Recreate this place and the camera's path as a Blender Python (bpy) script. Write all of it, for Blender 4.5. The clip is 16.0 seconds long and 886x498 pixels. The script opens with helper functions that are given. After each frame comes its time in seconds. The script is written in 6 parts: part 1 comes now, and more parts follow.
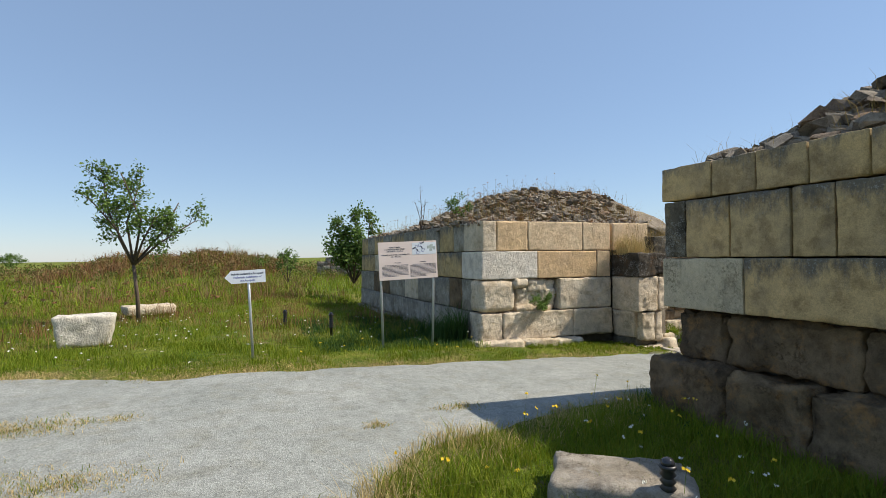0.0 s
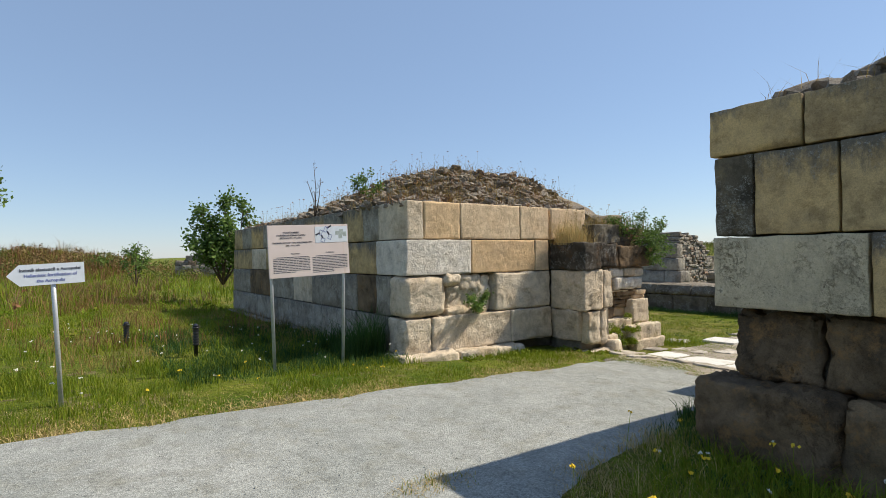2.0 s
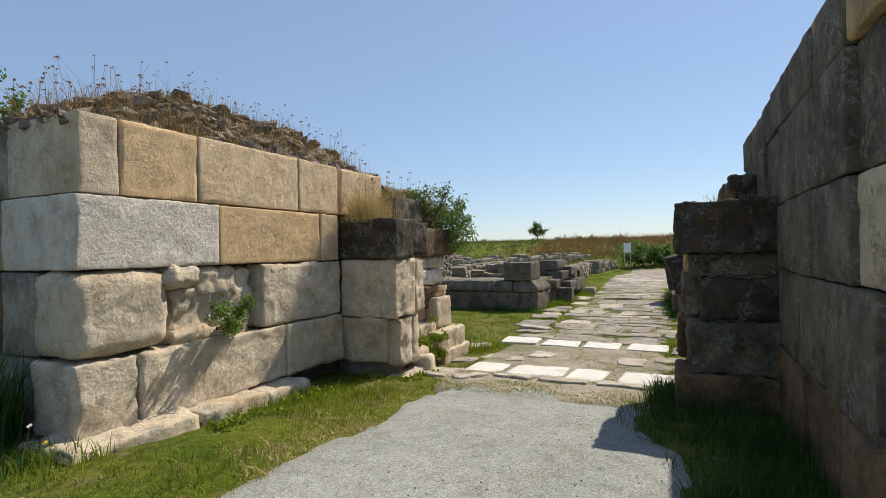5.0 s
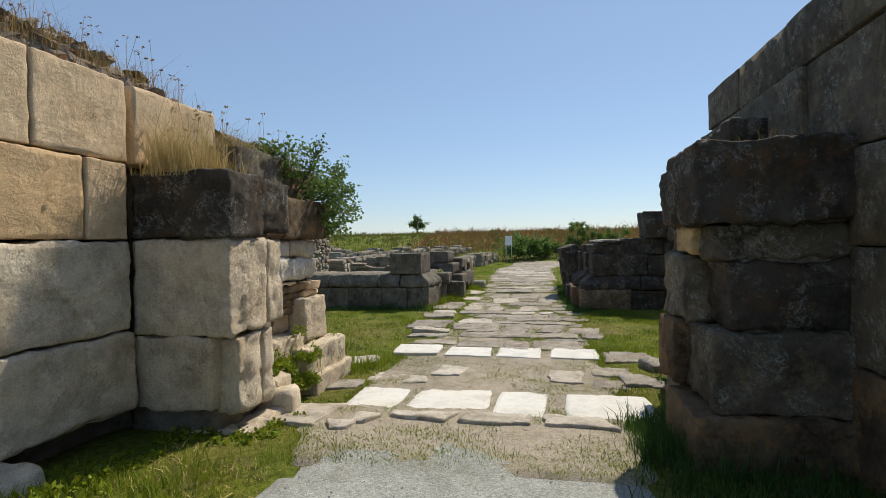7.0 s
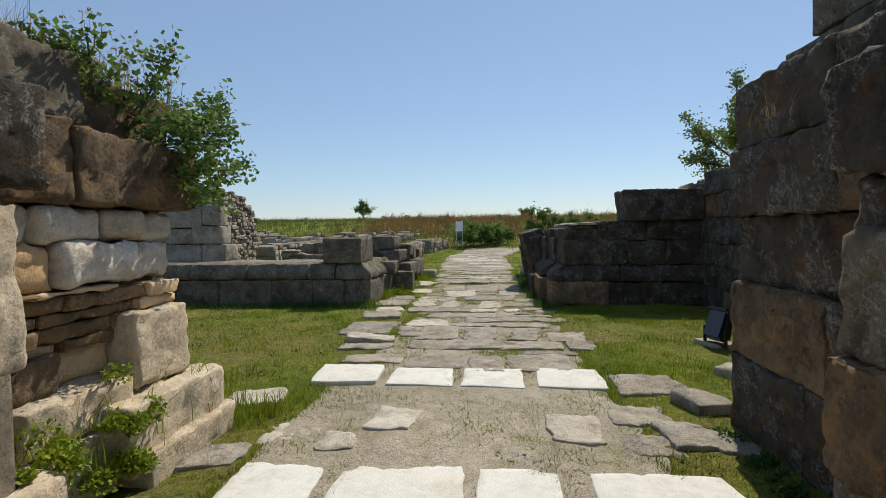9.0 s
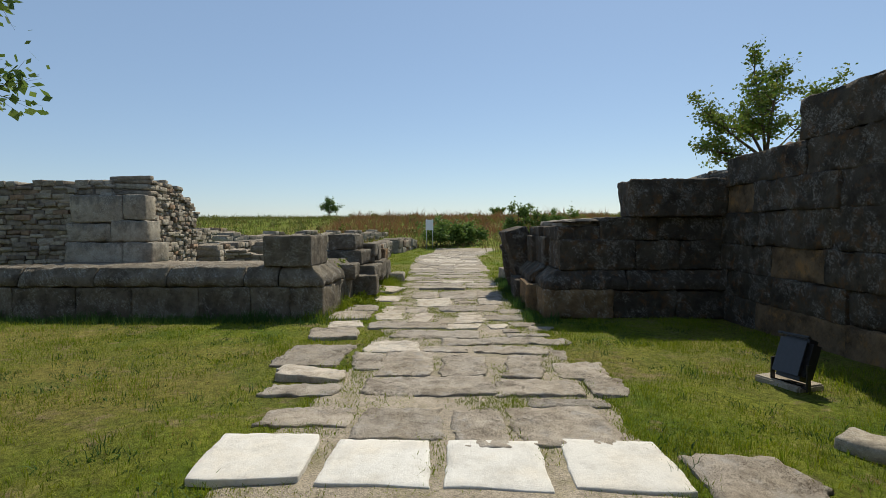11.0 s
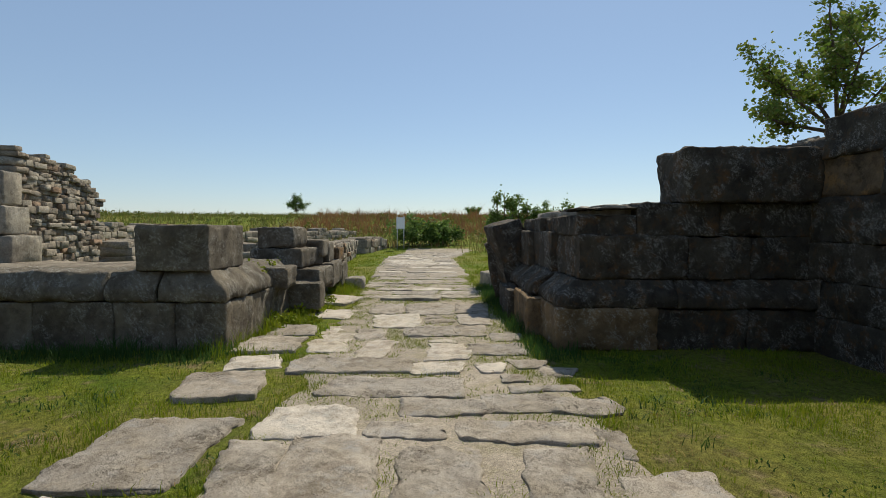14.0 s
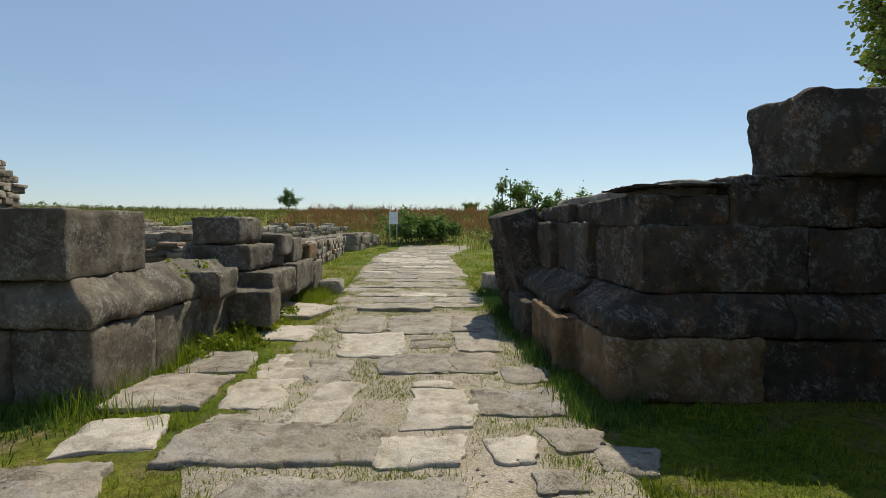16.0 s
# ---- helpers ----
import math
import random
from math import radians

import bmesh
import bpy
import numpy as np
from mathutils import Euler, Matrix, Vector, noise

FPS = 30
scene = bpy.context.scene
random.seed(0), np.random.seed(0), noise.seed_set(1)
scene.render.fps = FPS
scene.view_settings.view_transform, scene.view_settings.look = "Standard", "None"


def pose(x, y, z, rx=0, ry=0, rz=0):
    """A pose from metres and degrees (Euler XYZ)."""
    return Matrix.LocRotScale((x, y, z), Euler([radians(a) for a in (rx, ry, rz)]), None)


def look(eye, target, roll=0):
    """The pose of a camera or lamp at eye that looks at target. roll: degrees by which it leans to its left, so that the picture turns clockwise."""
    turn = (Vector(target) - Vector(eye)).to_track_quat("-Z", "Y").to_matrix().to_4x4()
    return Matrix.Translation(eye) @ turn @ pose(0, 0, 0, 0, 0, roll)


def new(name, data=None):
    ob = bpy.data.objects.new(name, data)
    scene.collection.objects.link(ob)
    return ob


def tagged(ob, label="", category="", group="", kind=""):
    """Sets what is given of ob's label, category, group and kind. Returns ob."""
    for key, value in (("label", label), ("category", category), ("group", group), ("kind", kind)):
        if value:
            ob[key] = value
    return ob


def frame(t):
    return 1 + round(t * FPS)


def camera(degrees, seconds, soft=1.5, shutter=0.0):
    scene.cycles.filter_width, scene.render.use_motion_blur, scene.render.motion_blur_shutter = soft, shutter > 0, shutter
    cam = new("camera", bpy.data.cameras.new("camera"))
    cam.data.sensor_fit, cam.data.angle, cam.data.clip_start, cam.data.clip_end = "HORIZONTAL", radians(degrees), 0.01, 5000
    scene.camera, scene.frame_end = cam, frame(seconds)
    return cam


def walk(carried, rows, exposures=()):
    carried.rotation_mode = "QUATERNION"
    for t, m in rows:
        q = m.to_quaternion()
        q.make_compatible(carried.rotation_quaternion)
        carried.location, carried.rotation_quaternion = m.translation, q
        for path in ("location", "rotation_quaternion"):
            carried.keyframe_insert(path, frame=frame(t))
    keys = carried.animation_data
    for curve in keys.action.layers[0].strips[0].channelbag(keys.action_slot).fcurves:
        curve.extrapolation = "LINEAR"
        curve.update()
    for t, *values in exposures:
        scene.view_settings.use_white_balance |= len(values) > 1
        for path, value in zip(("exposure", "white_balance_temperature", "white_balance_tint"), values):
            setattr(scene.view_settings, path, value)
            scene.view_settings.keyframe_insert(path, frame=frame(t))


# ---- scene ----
cam = camera(80.1, 16.0, 0.8)
METRES, EYE, TILT, LEAN, TURN = 19.0, 1.425, 1.63, -2.14, -22.3
ROWS = [
    (0.0, 0.0, 0.0, 0.0, -0.04, -0.78, 2.83),
    (0.5, -0.0089, 0.0337, -0.0026, -2.39, -0.9, 2.84),
    (1.0, -0.0171, 0.0675, -0.0062, -6.31, -1.15, 2.77),
    (1.5, -0.0266, 0.1002, -0.0078, -9.1, -1.29, 2.73),
    (2.0, -0.0318, 0.1332, -0.0107, -13.56, -1.47, 2.63),
    (2.5, -0.0362, 0.1674, -0.0146, -19.13, -1.43, 2.41),
    (3.0, -0.0338, 0.2006, -0.0186, -23.79, -1.52, 2.32),
    (3.5, -0.029, 0.2329, -0.0217, -28.17, -1.58, 2.26),
    (4.0, -0.0202, 0.2636, -0.0255, -33.12, -1.81, 2.09),
    (4.5, -0.009, 0.294, -0.0279, -38.21, -2.13, 1.9),
    (5.0, 0.0049, 0.3214, -0.0301, -43.11, -2.49, 1.66),
    (7.5, 0.1205, 0.4314, -0.048, -58.1, -3.81, 0.82),
    (8.0, 0.1475, 0.4493, -0.0509, -59.55, -4.36, 0.71),
    (8.5, 0.1755, 0.4644, -0.0537, -60.81, -4.68, 0.58),
    (9.0, 0.2024, 0.4804, -0.0553, -61.9, -4.89, 0.41),
    (9.5, 0.2308, 0.4945, -0.058, -62.83, -5.0, 0.29),
    (10.0, 0.257, 0.5096, -0.06, -63.7, -5.01, 0.13),
    (12.5, 0.3759, 0.5682, -0.072, -67.01, -4.7, -0.59),
    (13.0, 0.403, 0.5794, -0.0753, -67.46, -4.6, -0.71),
    (13.5, 0.4305, 0.5919, -0.0795, -67.76, -4.61, -0.82),
    (14.0, 0.4589, 0.6009, -0.0809, -68.03, -4.79, -0.89),
    (14.5, 0.4874, 0.6117, -0.084, -68.22, -4.88, -0.93),
    (15.0, 0.517, 0.6213, -0.0875, -68.32, -4.97, -0.94),
    (15.5, 0.5471, 0.6329, -0.0903, -68.32, -5.06, -1.01),
    (16.0, 0.5745, 0.6442, -0.091, -68.37, -5.13, -1.02),
]
walk(cam, [(t, pose(0, 0, EYE, TILT, LEAN, TURN) @ pose(METRES * x, METRES * y, METRES * z, 90 + pitch, roll, yaw)) for t, x, y, z, yaw, pitch, roll in ROWS],
     [(0.0, 0.12, 6550, 10), (4.0, 0.08, 6700, 11), (8.5, -0.1, 6600, 9), (12.5, -0.12, 6900, 8), (16.0, -0.1, 6850, 8)])

# ---- light ----
SUN = Vector((0.628, -0.228, 0.742)).normalized()
EL, AZ = math.asin(SUN.z), math.atan2(SUN.x, SUN.y)
world = bpy.data.worlds.new("sky")
scene.world = world
world.use_nodes = True
wn = world.node_tree.nodes
sky = wn.new("ShaderNodeTexSky")
sky.sky_type, sky.sun_disc, sky.sun_elevation, sky.sun_rotation = "NISHITA", False, EL, AZ
sky.altitude, sky.air_density, sky.dust_density, sky.ozone_density = 100, 1.0, 0.15, 3.2
wn["Background"].inputs["Strength"].default_value = 0.125
# a thin even summer haze over the clear sky
haze = wn.new("ShaderNodeMix")
haze.data_type = "RGBA"
haze.inputs[0].default_value = 0.45
haze.inputs[7].default_value = (2.7, 3.85, 5.75, 1)
world.node_tree.links.new(sky.outputs[0], haze.inputs[6])
world.node_tree.links.new(haze.outputs[2], wn["Background"].inputs["Color"])
lamp = bpy.data.lights.new("sun", "SUN")
lamp.energy, lamp.angle, lamp.color = 5.3, radians(0.55), (1.0, 0.93, 0.80)
sun_lamp = new("sun", lamp)
sun_lamp.matrix_world = look(SUN * 60, (0, 0, 0))


# ---- materials ----
class Tree:
    """A small wrapper that wires one node material."""

    def __init__(self, name):
        self.mat = bpy.data.materials.new(name)
        self.mat.use_nodes = True
        self.t = self.mat.node_tree
        self.bsdf = self.t.nodes["Principled BSDF"]

    def node(self, kind, **kw):
        n = self.t.nodes.new(kind)
        for k, v in kw.items():
            if k == "operation":
                n.operation = v
            elif k == "blend":
                n.data_type, n.blend_type = "RGBA", v
            elif k == "scale":
                n.inputs["Scale"].default_value = v
            elif k == "detail":
                n.inputs["Detail"].default_value = v
            elif k == "rough":
                n.inputs["Roughness"].default_value = v
            elif k == "feature":
                n.feature = v
        return n

    def link(self, a, b):
        self.t.links.new(a, b)

    def coords(self, per_object=True):
        co = self.node("ShaderNodeTexCoord")
        if not per_object:
            geo = self.node("ShaderNodeNewGeometry")
            return geo.outputs["Position"]
        info = self.node("ShaderNodeObjectInfo")
        mul = self.node("ShaderNodeMath", operation="MULTIPLY")
        mul.inputs[1].default_value = 61.0
        self.link(info.outputs["Random"], mul.inputs[0])
        add = self.node("ShaderNodeVectorMath", operation="ADD")
        self.link(co.outputs["Object"], add.inputs[0])
        self.link(mul.outputs[0], add.inputs[1])
        return add.outputs[0]

    def noise(self, co, scale, detail=5, rough=0.6):
        n = self.node("ShaderNodeTexNoise", scale=scale, detail=detail, rough=rough)
        self.link(co, n.inputs["Vector"])
        return n.outputs["Fac"]

    def ramp(self, fac, stops, linear=True):
        n = self.node("ShaderNodeValToRGB")
        r = n.color_ramp
        while len(r.elements) < len(stops):
            r.elements.new(0.5)
        for e, (p, c) in zip(r.elements, stops):
            e.position = p
            e.color = (c, c, c, 1) if isinstance(c, (int, float)) else (*c, 1)
        r.interpolation = "LINEAR" if linear else "CONSTANT"
        self.link(fac, n.inputs["Fac"])
        return n.outputs["Color"]

    def mix(self, fac, a, b, blend="MIX"):
        n = self.node("ShaderNodeMix", blend=blend)
        for sock, v in ((n.inputs[0], fac), (n.inputs[6], a), (n.inputs[7], b)):
            if isinstance(v, (int, float)):
                sock.default_value = v
            elif isinstance(v, tuple):
                sock.default_value = (*v, 1)
            else:
                self.link(v, sock)
        return n.outputs[2]

    def bump(self, height, strength, distance, below=None):
        n = self.node("ShaderNodeBump")
        n.inputs["Strength"].default_value, n.inputs["Distance"].default_value = strength, distance
        self.link(height, n.inputs["Height"])
        if below is not None:
            self.link(below, n.inputs["Normal"])
        return n.outputs["Normal"]

    def done(self, color, rough=0.9, normal=None, spec=0.25):
        b = self.bsdf
        if isinstance(color, tuple):
            b.inputs["Base Color"].default_value = (*color, 1)
        else:
            self.link(color, b.inputs["Base Color"])
        b.inputs["Roughness"].default_value = rough
        b.inputs["Specular IOR Level"].default_value = spec
        if normal is not None:
            self.link(normal, b.inputs["Normal"])
        return self.mat


def stone(name, palette, patina, amount=0.5, lichen=None, chisel=0.0, island=False, pits=0.6, weather=None, calm=1.0, grime=1.0, crown=None):
    """Weathered stone: a tone per block, patches of patina, grain, tool marks, clustered pits, hairline cracks and lichen."""
    m = Tree(name)
    co = m.coords(not island)
    if island:
        geo = m.node("ShaderNodeNewGeometry")
        rnd = geo.outputs["Random Per Island"]
    else:
        rnd = m.node("ShaderNodeObjectInfo").outputs["Random"]
    n = len(palette)
    base = m.ramp(rnd, [(i / max(1, n - 1), c) for i, c in enumerate(palette)])
    broad = m.noise(co, 1.7, 8, 0.66)
    base = m.mix(m.ramp(broad, [(0.5 - 0.16 * amount, 0.0), (0.72 - 0.1 * amount, 1.0)]), base, patina)
    mid = m.noise(co, 6.0, 10, 0.7)
    base = m.mix(0.8 * calm, base, m.ramp(mid, [(0.30, 0.62), (0.5, 1.0), (0.72, 1.2)]), "MULTIPLY")
    fine = m.noise(co, 85.0, 8, 0.8)
    base = m.mix(0.9 * calm, base, m.ramp(fine, [(0.28, 0.6), (0.5, 1.0), (0.7, 1.22)]), "MULTIPLY")
    stain = m.noise(co, 3.3, 12, 0.76)
    base = m.mix(m.ramp(stain, [(0.5, 0.0), (0.56, 0.35 * calm * grime), (0.7, 0.8 * calm * grime)]), base, m.mix(1.0, base, (0.46, 0.42, 0.38), "MULTIPLY"))
    if weather:
        streak = m.noise(co, 4.0, 10, 0.78)
        base = m.mix(m.ramp(streak, [(0.52, 0.0), (0.64, 0.85)]), base, weather)
    if crown:
        local = m.node("ShaderNodeSeparateXYZ")
        m.link(m.node("ShaderNodeTexCoord").outputs["Object"], local.inputs[0])
        rise = m.node("ShaderNodeMath", operation="MULTIPLY_ADD")
        m.link(local.outputs[2], rise.inputs[0])
        rise.inputs[1].default_value = 0.8
        runs = m.node("ShaderNodeMapping")
        runs.inputs["Scale"].default_value = (1.0, 1.0, 0.4)
        m.link(co, runs.inputs["Vector"])
        m.link(m.noise(runs.outputs[0], 4.5, 10, 0.78), rise.inputs[2])
        dark = m.ramp(rise.outputs[0], [(0.57, 0.0), (0.74, 0.9)])
        base = m.mix(dark, base, crown)
        pale = m.ramp(m.noise(co, 30.0, 6, 0.8), [(0.54, 0.0), (0.62, 0.75)])
        base = m.mix(m.mix(1.0, pale, dark, "MULTIPLY"), base, (0.40, 0.39, 0.35))
    if lichen:
        v = m.node("ShaderNodeTexVoronoi", scale=19.0)
        wob = m.node("ShaderNodeVectorMath", operation="ADD")
        m.link(co, wob.inputs[0])
        m.link(m.noise(co, 21.0, 6), wob.inputs[1])
        m.link(wob.outputs[0], v.inputs["Vector"])
        spots = m.ramp(v.outputs["Distance"], [(0.30, 1.0), (0.42, 0.0)])
        where = m.ramp(m.noise(co, 3.1, 7, 0.7), [(0.48, 0.0), (0.56, 0.8)])
        base = m.mix(m.mix(1.0, spots, where, "MULTIPLY"), base, lichen)
    # small holes in clusters
    pit = m.node("ShaderNodeTexVoronoi", scale=34.0)
    wob2 = m.node("ShaderNodeVectorMath", operation="ADD")
    m.link(co, wob2.inputs[0])
    m.link(m.noise(co, 17.0, 5), wob2.inputs[1])
    m.link(wob2.outputs[0], pit.inputs["Vector"])
    hole = m.ramp(pit.outputs["Distance"], [(0.14, 1.0), (0.30, 0.0)])
    zone = m.ramp(m.noise(co, 4.1, 4), [(0.47, 0.0), (0.58, 1.0)])
    hole = m.mix(1.0, hole, zone, "MULTIPLY")
    base = m.mix(m.mix(1.0, hole, (min(1.0, 0.9 * pits),) * 3, "MULTIPLY"), base, m.mix(1.0, base, (0.34, 0.31, 0.28), "MULTIPLY"))
    # hairline cracks along bedding
    bed = m.node("ShaderNodeMapping")
    bed.inputs["Scale"].default_value = (0.5, 0.5, 1.6)
    m.link(wob2.outputs[0], bed.inputs["Vector"])
    seam = m.ramp(m.noise(bed.outputs[0], 2.6, 7, 0.6), [(0.485, 0.0), (0.5, 1.0), (0.515, 0.0)])
    seam = m.mix(1.0, seam, m.ramp(m.noise(co, 2.2, 3), [(0.5, 0.0), (0.6, min(1.0, pits))]), "MULTIPLY")
    base = m.mix(seam, base, m.mix(1.0, base, (0.42, 0.38, 0.34), "MULTIPLY"))
    tool = m.noise(co, 26.0, 5, 0.62)
    nrm = m.bump(mid, calm * min(1.0, 0.5 * pits + 0.35 * chisel), 0.10)
    nrm = m.bump(tool, calm * min(1.0, 0.3 + 0.6 * chisel), 0.03, nrm)
    low = m.node("ShaderNodeMath", operation="SUBTRACT")
    low.inputs[0].default_value = 1.0
    m.link(m.mix(1.0, hole, seam, "ADD"), low.inputs[1])
    nrm = m.bump(low.outputs[0], calm * min(1.0, 0.9 * pits), 0.014, nrm)
    nrm = m.bump(fine, 0.6, 0.012, nrm)
    return m.done(base, 0.94, nrm, 0.18)


CREAM = stone("cream limestone", [(0.74, 0.535, 0.315), (0.70, 0.475, 0.255), (0.75, 0.57, 0.37), (0.69, 0.45, 0.23)],
              (0.60, 0.42, 0.25), 0.2, chisel=0.3, grime=0.45, calm=0.75)
PALE = stone("pale limestone", [(0.68, 0.57, 0.43), (0.70, 0.60, 0.46), (0.64, 0.52, 0.375)], (0.58, 0.45, 0.30), 0.15, chisel=0.45, grime=0.8)
WHITE = stone("whitish limestone", [(0.77, 0.70, 0.60), (0.74, 0.665, 0.56)], (0.64, 0.55, 0.43), 0.15, chisel=0.6, grime=0.5)
OCHRE = stone("ochre limestone", [(0.60, 0.425, 0.205), (0.52, 0.38, 0.20), (0.63, 0.44, 0.21)], (0.33, 0.25, 0.15), 0.3,
              crown=(0.125, 0.115, 0.098), pits=0.4)
GREY = stone("grey limestone", [(0.38, 0.335, 0.265), (0.43, 0.38, 0.30), (0.33, 0.29, 0.23)], (0.24, 0.205, 0.16), 0.45,
             lichen=(0.50, 0.48, 0.42), pits=0.6, crown=(0.16, 0.145, 0.12))
BROWN = stone("brown rough stone", [(0.235, 0.16, 0.092), (0.185, 0.13, 0.08), (0.265, 0.185, 0.105)], (0.10, 0.075, 0.05), 0.45,
              weather=(0.33, 0.185, 0.075), pits=0.9)
# lichen is real, but the base tones are also lowered to deepen shade
DARK = stone("lichened stone toned down for shade", [(0.078, 0.066, 0.05), (0.092, 0.076, 0.057), (0.07, 0.06, 0.047)], (0.045, 0.038, 0.03), 0.5,
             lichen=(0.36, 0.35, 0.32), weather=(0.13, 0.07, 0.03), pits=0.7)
# stained and lichened ashlar, its colour also darkened to stand in for shade
STAINED_SHADE = stone("stained ashlar with shade tone", [(0.15, 0.125, 0.088), (0.185, 0.155, 0.108), (0.125, 0.107, 0.08)], (0.07, 0.06, 0.045), 0.5,
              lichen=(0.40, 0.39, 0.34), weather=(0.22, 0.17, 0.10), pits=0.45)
RUST = stone("rust-stained stone", [(0.27, 0.165, 0.075), (0.23, 0.15, 0.08)], (0.14, 0.105, 0.065), 0.4, lichen=(0.45, 0.43, 0.37), pits=0.6)
PLINTH = stone("weathered plinth stone", [(0.165, 0.14, 0.105), (0.19, 0.162, 0.12), (0.15, 0.128, 0.097)], (0.085, 0.072, 0.055), 0.4,
               lichen=(0.44, 0.43, 0.38), pits=0.7)
CHALK = stone("chalky pitted limestone", [(0.70, 0.585, 0.40), (0.66, 0.55, 0.37)], (0.56, 0.46, 0.31), 0.2, pits=1.1, calm=0.75, grime=0.4, chisel=0.2)
MARBLE = stone("white marble", [(0.68, 0.66, 0.61), (0.64, 0.62, 0.57), (0.70, 0.69, 0.65)], (0.66, 0.61, 0.52), 0.12, pits=0.25, calm=0.4)
PAVE = stone("worn paving stone", [(0.36, 0.32, 0.265), (0.42, 0.37, 0.305), (0.30, 0.27, 0.23), (0.44, 0.385, 0.315), (0.335, 0.29, 0.235)],
             (0.29, 0.245, 0.185), 0.4, weather=(0.34, 0.32, 0.29), pits=0.9)
RUBBLE = stone("rubble stone", [(0.36, 0.305, 0.235), (0.27, 0.235, 0.19), (0.44, 0.375, 0.29), (0.20, 0.17, 0.135), (0.34, 0.22, 0.14)],
               (0.17, 0.14, 0.11), 0.3, pits=0.8)
RUBBLE_MASS = stone("rubble stone heap", [(0.36, 0.305, 0.235), (0.27, 0.235, 0.19), (0.44, 0.375, 0.29), (0.20, 0.17, 0.135), (0.34, 0.22, 0.14)],
                    (0.17, 0.14, 0.11), 0.3, island=True, pits=0.8)
MORTAR = stone("rubble core mortar", [(0.30, 0.26, 0.20), (0.26, 0.22, 0.17)], (0.16, 0.13, 0.10), 0.5, pits=1.0)


def plain(name, color, rough=0.6, metal=0.0, grain=0.12, scale=30.0):
    m = Tree(name)
    co = m.coords()
    c = m.mix(1.0, color, m.ramp(m.noise(co, scale, 5), [(0.3, 1 - grain), (0.7, 1 + grain)]), "MULTIPLY")
    c = m.mix(0.5, c, m.ramp(m.noise(co, scale / 8, 4), [(0.3, 1 - grain), (0.7, 1 + grain)]), "MULTIPLY")
    m.bsdf.inputs["Metallic"].default_value = metal
    return m.done(c, rough, None, 0.5)


def leafy(name, tones, trans=0.35):
    m = Tree(name)
    geo = m.node("ShaderNodeNewGeometry")
    n = len(tones)
    c = m.ramp(geo.outputs["Random Per Island"], [(i / (n - 1), t) for i, t in enumerate(tones)])
    c = m.mix(0.5, c, m.ramp(m.noise(geo.outputs["Position"], 1.3, 3), [(0.35, 0.7), (0.65, 1.25)]), "MULTIPLY")
    tr = m.node("ShaderNodeBsdfTranslucent")
    m.link(c, tr.inputs["Color"])
    mx = m.node("ShaderNodeMixShader")
    mx.inputs[0].default_value = trans
    m.done(c, 0.7)
    m.link(m.bsdf.outputs[0], mx.inputs[1])
    m.link(tr.outputs[0], mx.inputs[2])
    m.link(mx.outputs[0], m.t.nodes["Material Output"].inputs["Surface"])
    return m.mat


LEAF = leafy("green leaves", [(0.08, 0.14, 0.03), (0.12, 0.20, 0.04), (0.18, 0.26, 0.06), (0.09, 0.16, 0.04)])
LEAF_WARM = leafy("yellowing leaves", [(0.10, 0.17, 0.025), (0.15, 0.23, 0.04), (0.22, 0.24, 0.05), (0.11, 0.18, 0.03)])
GRASS = leafy("green grass blades", [(0.125, 0.195, 0.010), (0.185, 0.255, 0.014), (0.27, 0.285, 0.025), (0.10, 0.16, 0.010)], 0.35)
BANK = leafy("rough bank grass", [(0.10, 0.14, 0.02), (0.15, 0.18, 0.035), (0.20, 0.18, 0.05), (0.12, 0.14, 0.03)], 0.3)
BANK_DRY = leafy("brown bank grass", [(0.22, 0.15, 0.06), (0.27, 0.19, 0.08), (0.18, 0.12, 0.05)], 0.3)
FLAG = stone("pale flagstone", [(0.52, 0.465, 0.385), (0.59, 0.53, 0.45), (0.47, 0.41, 0.335)], (0.42, 0.36, 0.27), 0.3, weather=(0.40, 0.38, 0.34), pits=0.6)
# green of reeds and clover; also darkens grass colour where shade falls
LUSH_SHADE = leafy("dark green reeds and shaded grass", [(0.03, 0.08, 0.02), (0.05, 0.11, 0.02), (0.07, 0.13, 0.03)], 0.3)
DRY = leafy("dry straw grass", [(0.31, 0.21, 0.065), (0.36, 0.25, 0.09), (0.26, 0.18, 0.06), (0.22, 0.18, 0.05)], 0.3)
STRAW = leafy("golden straw", [(0.56, 0.41, 0.17), (0.62, 0.47, 0.22), (0.46, 0.34, 0.14), (0.40, 0.34, 0.12)], 0.25)
RUSTY = leafy("rusty brown weeds", [(0.22, 0.10, 0.05), (0.28, 0.14, 0.06), (0.20, 0.13, 0.05)], 0.3)
YELLOW = leafy("yellow flowers", [(0.75, 0.50, 0.02), (0.80, 0.58, 0.05)], 0.2)
PALEFLOWER = leafy("white flowers", [(0.75, 0.74, 0.66), (0.68, 0.66, 0.56)], 0.2)
BARK = plain("bark", (0.10, 0.07, 0.05), 0.95, 0, 0.35, 25)
STEEL = plain("galvanised steel", (0.50, 0.51, 0.52), 0.45, 0.35, 0.12, 40)
BLACK = plain("black plastic", (0.018, 0.018, 0.02), 0.4, 0, 0.2, 30)
INK = plain("dark ink", (0.03, 0.03, 0.05), 0.7)
INK_BLUE = plain("faded blue ink", (0.16, 0.18, 0.40), 0.7)
PANEL_BACK = plain("panel backing", (0.55, 0.53, 0.50), 0.6)
